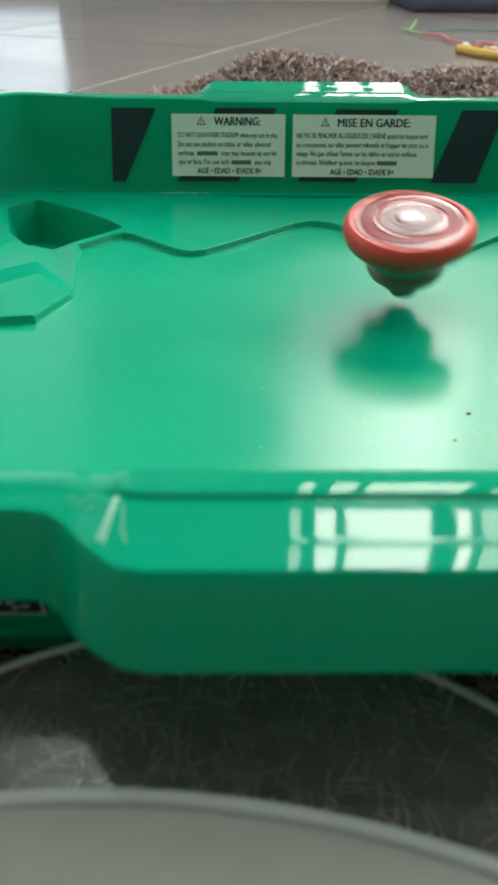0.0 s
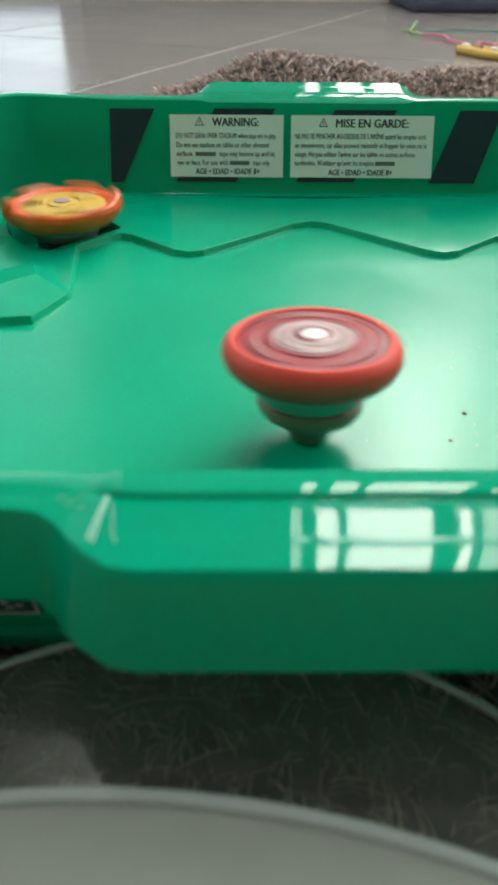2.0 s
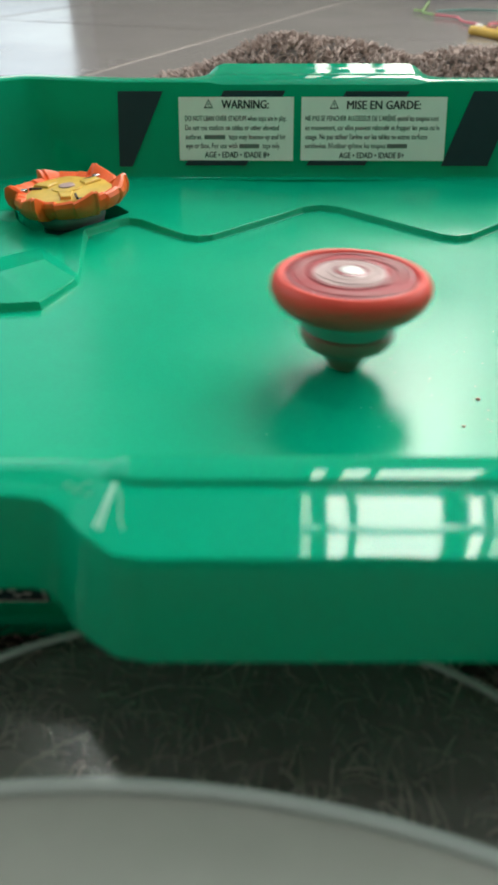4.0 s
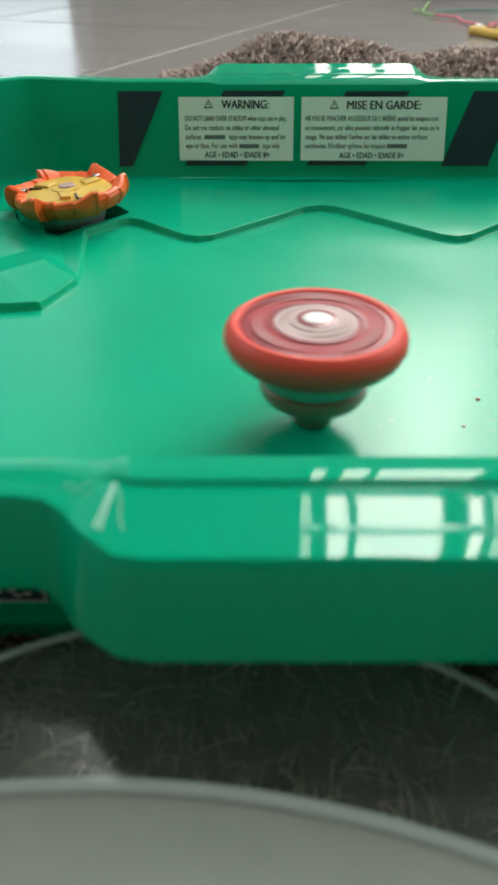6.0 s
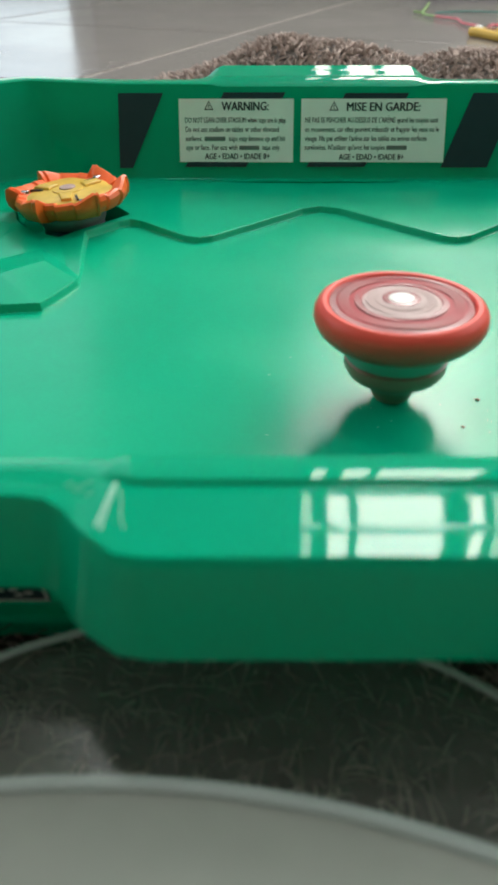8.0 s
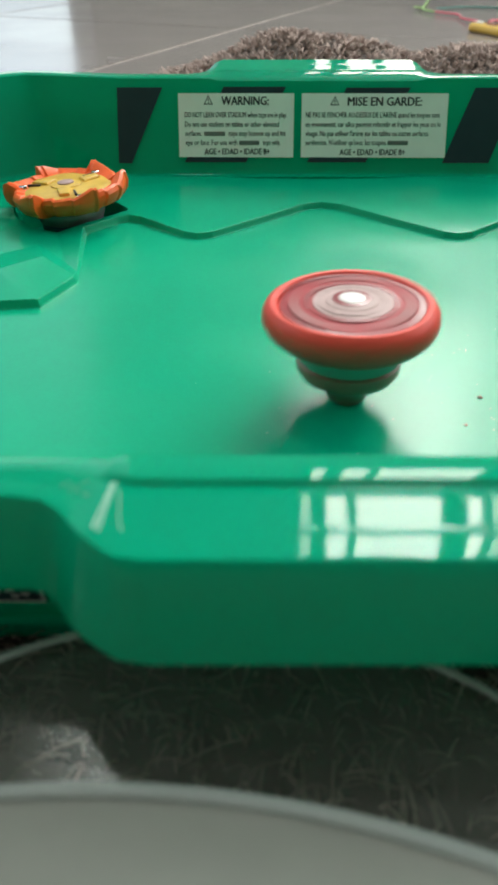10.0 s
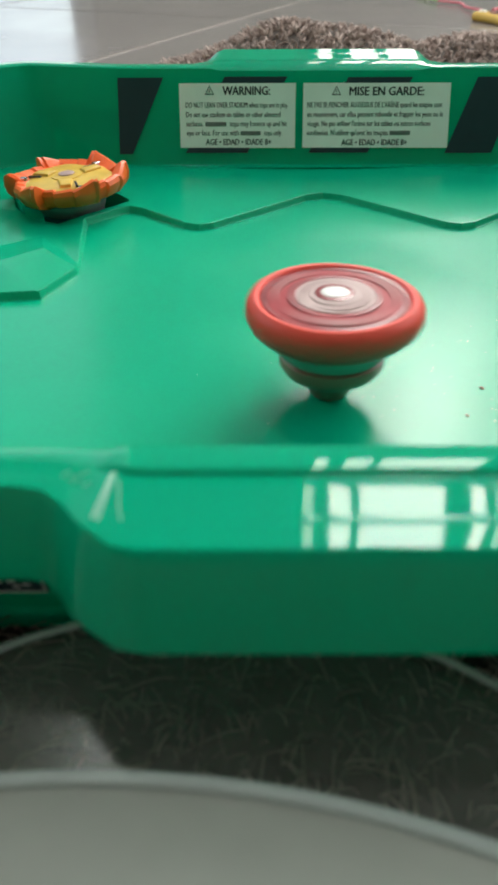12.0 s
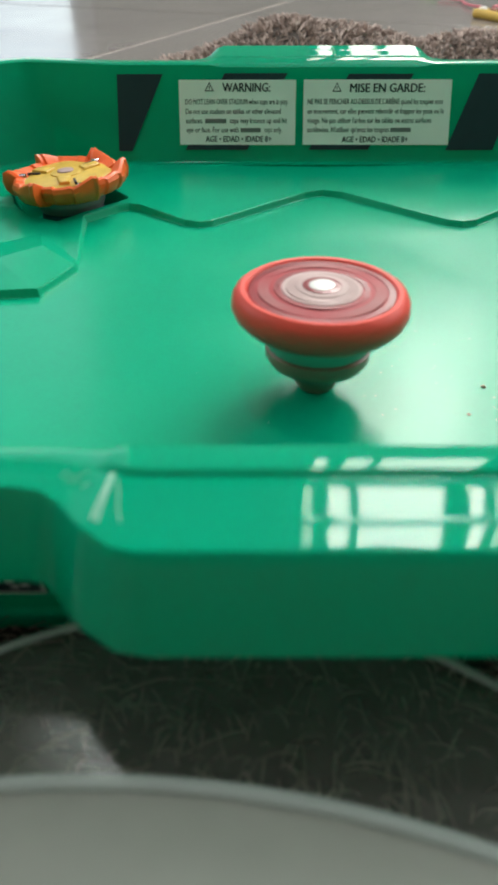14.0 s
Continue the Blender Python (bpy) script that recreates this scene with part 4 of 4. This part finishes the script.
# ---- movement: seconds, tip x, y, (height,) lean of the axis in x, y ----
RED_WAY = [
    (0, 0.0635, 0.2749, -0.07, -0.18), (0.1, 0.0583, 0.2920, -0.08, -0.17), (0.2, 0.0480, 0.2897, -0.1, -0.16),
    (0.3, 0.0345, 0.2651, -0.12, -0.16), (0.4, 0.0286, 0.2403, -0.2, -0.13), (0.5, 0.019, 0.2016, -0.1266, -0.0276),
    (0.6, 0.0199, 0.1706, -0.1006, 0.0076), (0.7, 0.0246, 0.1556, -0.0711, -0.0006), (0.8, 0.042, 0.148, -0.0324, -0.0064),
    (0.9, 0.063, 0.147, -0.0074, -0.0023), (1, 0.076, 0.151, -0.0007, 0.0006), (1.1, 0.079, 0.16, 0.0007, 0.0082),
    (1.2, 0.07, 0.178, 0.0061, 0.0348), (1.3, 0.0564, 0.1987, 0.0235, 0.0696), (1.4, 0.0287, 0.2156, 0.0407, 0.0787),
    (1.5, 0.0159, 0.2206, 0.0294, 0.0694), (1.6, 0.0106, 0.2104, 0.0007, 0.0562), (1.7, 0.0076, 0.2039, -0.01, 0.0351),
    (1.8, 0.0071, 0.1927, -0.0022, 0.0211), (1.9, 0.0129, 0.183, 0.0011, 0.0275), (2, 0.0199, 0.176, -0.0039, 0.0504),
    (2.1, 0.0297, 0.1756, -0.0201, 0.0556), (2.2, 0.0379, 0.1793, -0.0401, 0.0349), (2.3, 0.043, 0.1847, -0.0462, 0.0191),
    (2.4, 0.0462, 0.1928, -0.0389, 0.0282), (2.5, 0.0438, 0.1979, -0.0212, 0.0477), (2.6, 0.0361, 0.2048, -0.0037, 0.0457),
    (2.7, 0.0268, 0.2118, 0.001, 0.0367), (2.8, 0.0159, 0.2103, 0.0037, 0.041), (2.9, 0.0072, 0.207, 0.0093, 0.0349),
    (3, 0.0035, 0.2052, 0.0161, 0.0206), (3.2, 0.0039, 0.1892, 0.036, 0.0304), (3.4, 0.0224, 0.1759, -0.008, 0.0517),
    (3.55, 0.0358, 0.1784, -0.0351, 0.04), (3.7, 0.0438, 0.1867, -0.0444, 0.0214), (3.85, 0.0444, 0.1966, -0.0257, 0.0428),
    (4, 0.0304, 0.2108, 0.0085, 0.0302), (4.15, 0.0172, 0.2118, 0.012, 0.0228), (4.3, 0.0077, 0.2048, 0.0152, 0.0134),
    (4.45, 0.0082, 0.192, 0.0151, 0.0135), (4.6, 0.0192, 0.1774, -0.0041, 0.0088), (4.75, 0.0287, 0.1794, -0.0107, 0.0147),
    (4.9, 0.0368, 0.1837, -0.0071, 0.0293), (5.05, 0.0391, 0.1959, 0.0044, 0.0417), (5.2, 0.0343, 0.2086, 0.0048, 0.0331),
    (5.3, 0.0335, 0.2185, 0.0298, 0.0137), (5.5, 0.019, 0.2174, 0.0241, 0.0054), (5.7, 0.0088, 0.2054, 0.0204, -0.0041),
    (5.9, 0.0118, 0.1839, 0.0073, 0.0081), (6, 0.0179, 0.1773, -0.0022, 0.0091), (6.1, 0.0244, 0.178, -0.0118, 0.0077),
    (6.3, 0.0365, 0.182, -0.0086, 0.0277), (6.5, 0.0396, 0.1984, 0.0067, 0.0442), (6.7, 0.0308, 0.2154, 0.0036, 0.0257),
    (6.9, 0.0155, 0.218, 0.0238, 0.0056), (7, 0.0091, 0.2121, 0.0321, 0.0066), (7.1, 0.007, 0.2079, 0.03, 0.0066),
    (7.3, 0.0109, 0.1874, 0.0033, 0.0051), (7.5, 0.0248, 0.1784, 0.0091, 0.0203), (7.7, 0.0374, 0.1827, -0.0224, 0.0093),
    (7.9, 0.0411, 0.1885, -0.0085, 0.0128), (8, 0.0428, 0.1913, -0.0108, 0.0096), (8.1, 0.0423, 0.198, -0.0113, 0.0073),
    (8.2, 0.0405, 0.2028, -0.0063, 0.0064), (8.4, 0.0325, 0.2078, 0.0027, 0.0606), (8.55, 0.027, 0.2097, 0.0006, 0.0585),
    (8.7, 0.0204, 0.2094, 0.0031, 0.0268), (8.85, 0.0138, 0.2048, 0.0199, 0.0092), (9, 0.0112, 0.2014, 0.0221, 0.0073),
    (9.15, 0.0105, 0.196, 0.0197, 0.0059), (9.3, 0.0108, 0.1895, 0.0152, 0.0028), (9.45, 0.0135, 0.187, 0.0037, 0.0005),
    (9.6, 0.0167, 0.1861, -0.0122, 0.0001), (9.75, 0.02, 0.1861, -0.0142, -0.001), (9.9, 0.0242, 0.1873, -0.0102, -0.0021),
    (10.05, 0.0307, 0.1905, -0.0308, 0.0001), (10.2, 0.0335, 0.1961, -0.0292, -0.0012), (10.3, 0.0391, 0.2031, 0.0073, 0.0058),
    (10.6, 0.0305, 0.2093, 0.0013, 0.0773), (10.8, 0.0217, 0.2103, -0.0003, 0.0303), (11, 0.013, 0.2042, 0.0222, 0.0068),
    (11.2, 0.0103, 0.1999, 0.0221, 0.0076), (11.4, 0.0107, 0.1901, 0.0161, 0.0033), (11.5, 0.0111, 0.188, 0.0131, 0.0014),
    (11.6, 0.0141, 0.1867, 0.0014, 0.0003), (11.8, 0.0181, 0.1858, -0.0195, -0), (12, 0.0229, 0.1867, -0.0061, -0.0025),
    (12.2, 0.0315, 0.191, -0.0336, 0.0004), (12.5, 0.0362, 0.2027, -0.0234, -0.0033), (12.6, 0.036, 0.205, -0.0249, -0.0035),
    (12.8, 0.0342, 0.2082, -0.0211, 0.0018), (13, 0.028, 0.2086, -0.027, -0.0039), (13.2, 0.0198, 0.2089, -0.0046, -0.0068),
    (13.4, 0.0144, 0.2031, 0.0284, -0.0051), (13.5, 0.0134, 0.2013, 0.0288, -0.0045), (13.6, 0.0142, 0.1998, 0.0193, -0.0038),
    (13.8, 0.0164, 0.1937, -0.0064, 0.0021), (14, 0.019, 0.19, 0.0106, -0.0005),
]
ORANGE_WAY = [
    (0, 0.1297, 0.1784, None, -0.15, 0.12), (0.1, 0.0959, 0.1776, None, -0.15, 0.14), (0.2, 0.0649, 0.1768, None, -0.12, 0.12),
    (0.3, 0.0303, 0.1786, None, -0.03, 0.15), (0.4, -0.0039, 0.169, None, 0.02, 0.14), (0.5, -0.0294, 0.1598, None, 0.08, 0.11),
    (0.6, -0.0356, 0.1527, None, 0.08, 0.11), (0.7, -0.0315, 0.1472, None, 0.1, 0.09), (0.8, -0.034, 0.1496, None, 0.12, 0.05),
    (0.9, -0.0384, 0.1564, None, 0.15, 0), (1, -0.0404, 0.1757, None, 0.18, -0.04), (1.1, -0.0394, 0.1967, None, 0.2, -0.08),
    (1.2, -0.0369, 0.223, None, 0.18, -0.15), (1.3, -0.0325, 0.2531, None, 0.16, -0.2), (1.4, -0.0289, 0.2807, None, 0.14, -0.23),
    (1.5, -0.048, 0.302, 0.031, 0.33, -0.18), (1.6, -0.064, 0.340, 0.032, 0.30, -0.18), (1.7, -0.068, 0.343, 0.027, 0.16, -0.14),
    (1.8, -0.0815, 0.348, 0.0115, 0.02, -0.02), (1.9, -0.0820, 0.347, 0.0102, 0.0, -0.03), (2.1, -0.0810, 0.346, 0.0101, -0.02, 0.0),
    (2.3, -0.0813, 0.346, 0.0101, -0.06, -0.02), (14.0, -0.0813, 0.346, 0.0101, -0.06, -0.02),
]

RED_HOP = [(0, 0.0040), (0.1, 0.0040), (0.2, 0.0038), (0.3, 0.0024), (0.4, 0.0008), (0.5, 0.0), (14.0, 0.0)]


def glide(way, t):
    """Smooth value at t of rows whose first column is time."""
    times = [r[0] for r in way]
    i = max(0, min(len(way) - 2, int(np.searchsorted(times, t, side="right")) - 1))
    a, b = way[i], way[i + 1]
    p, q = way[max(i - 1, 0)], way[min(i + 2, len(way) - 1)]
    h = b[0] - a[0]
    s = min(max((t - a[0]) / h, 0), 1)
    out = []
    for k in range(1, len(a)):
        m0 = (b[k] - p[k]) / max(b[0] - p[0], 1e-6) * h
        m1 = (q[k] - a[k]) / max(q[0] - a[0], 1e-6) * h
        out.append((2 * s**3 - 3 * s**2 + 1) * a[k] + (s**3 - 2 * s**2 + s) * m0 + (3 * s**2 - 2 * s**3) * b[k] + (s**3 - s**2) * m1)
    return out


def standing(x, y, z, lx, ly, spin):
    """A top with its tip at x, y, z, its axis leaning by lx, ly, turned by spin degrees about it."""
    axis = Vector((lx, ly, math.sqrt(max(0.0, 1 - lx * lx - ly * ly))))
    tilt = Vector((0, 0, 1)).rotation_difference(axis).to_matrix().to_4x4()
    return Matrix.Translation((x, y, z)) @ tilt @ pose(0, 0, 0, 0, 0, spin)


def motions():
    red_rows, orange_rows = [], []
    orange_way = [(t, x, y, float(bowl_height(x, y)) if z is None else z, lx, ly) for t, x, y, z, lx, ly in ORANGE_WAY]
    spin = 0.0
    for f in range(14 * FPS + 1):
        t = f / FPS
        x, y, lx, ly = glide(RED_WAY, t)
        red_rows.append((t, standing(x, y, float(bowl_height(x, y)) + 0.0001 + max(0.0, glide(RED_HOP, t)[0]), lx, ly, -83.0 * f)))
        x, y, z, lx, ly = glide(orange_way, t)
        orange_rows.append((t, standing(x, y, z + 0.0001, lx, ly, spin)))
        spin -= 83.0 * min(1.0, max(0.0, (2.3 - t) / 0.5)) if t < 2.3 else 0.0
    walk(red_top, red_rows)
    walk(orange_top, [r for r in orange_rows if r[0] <= 2.4] + [orange_rows[-1]])


motions()
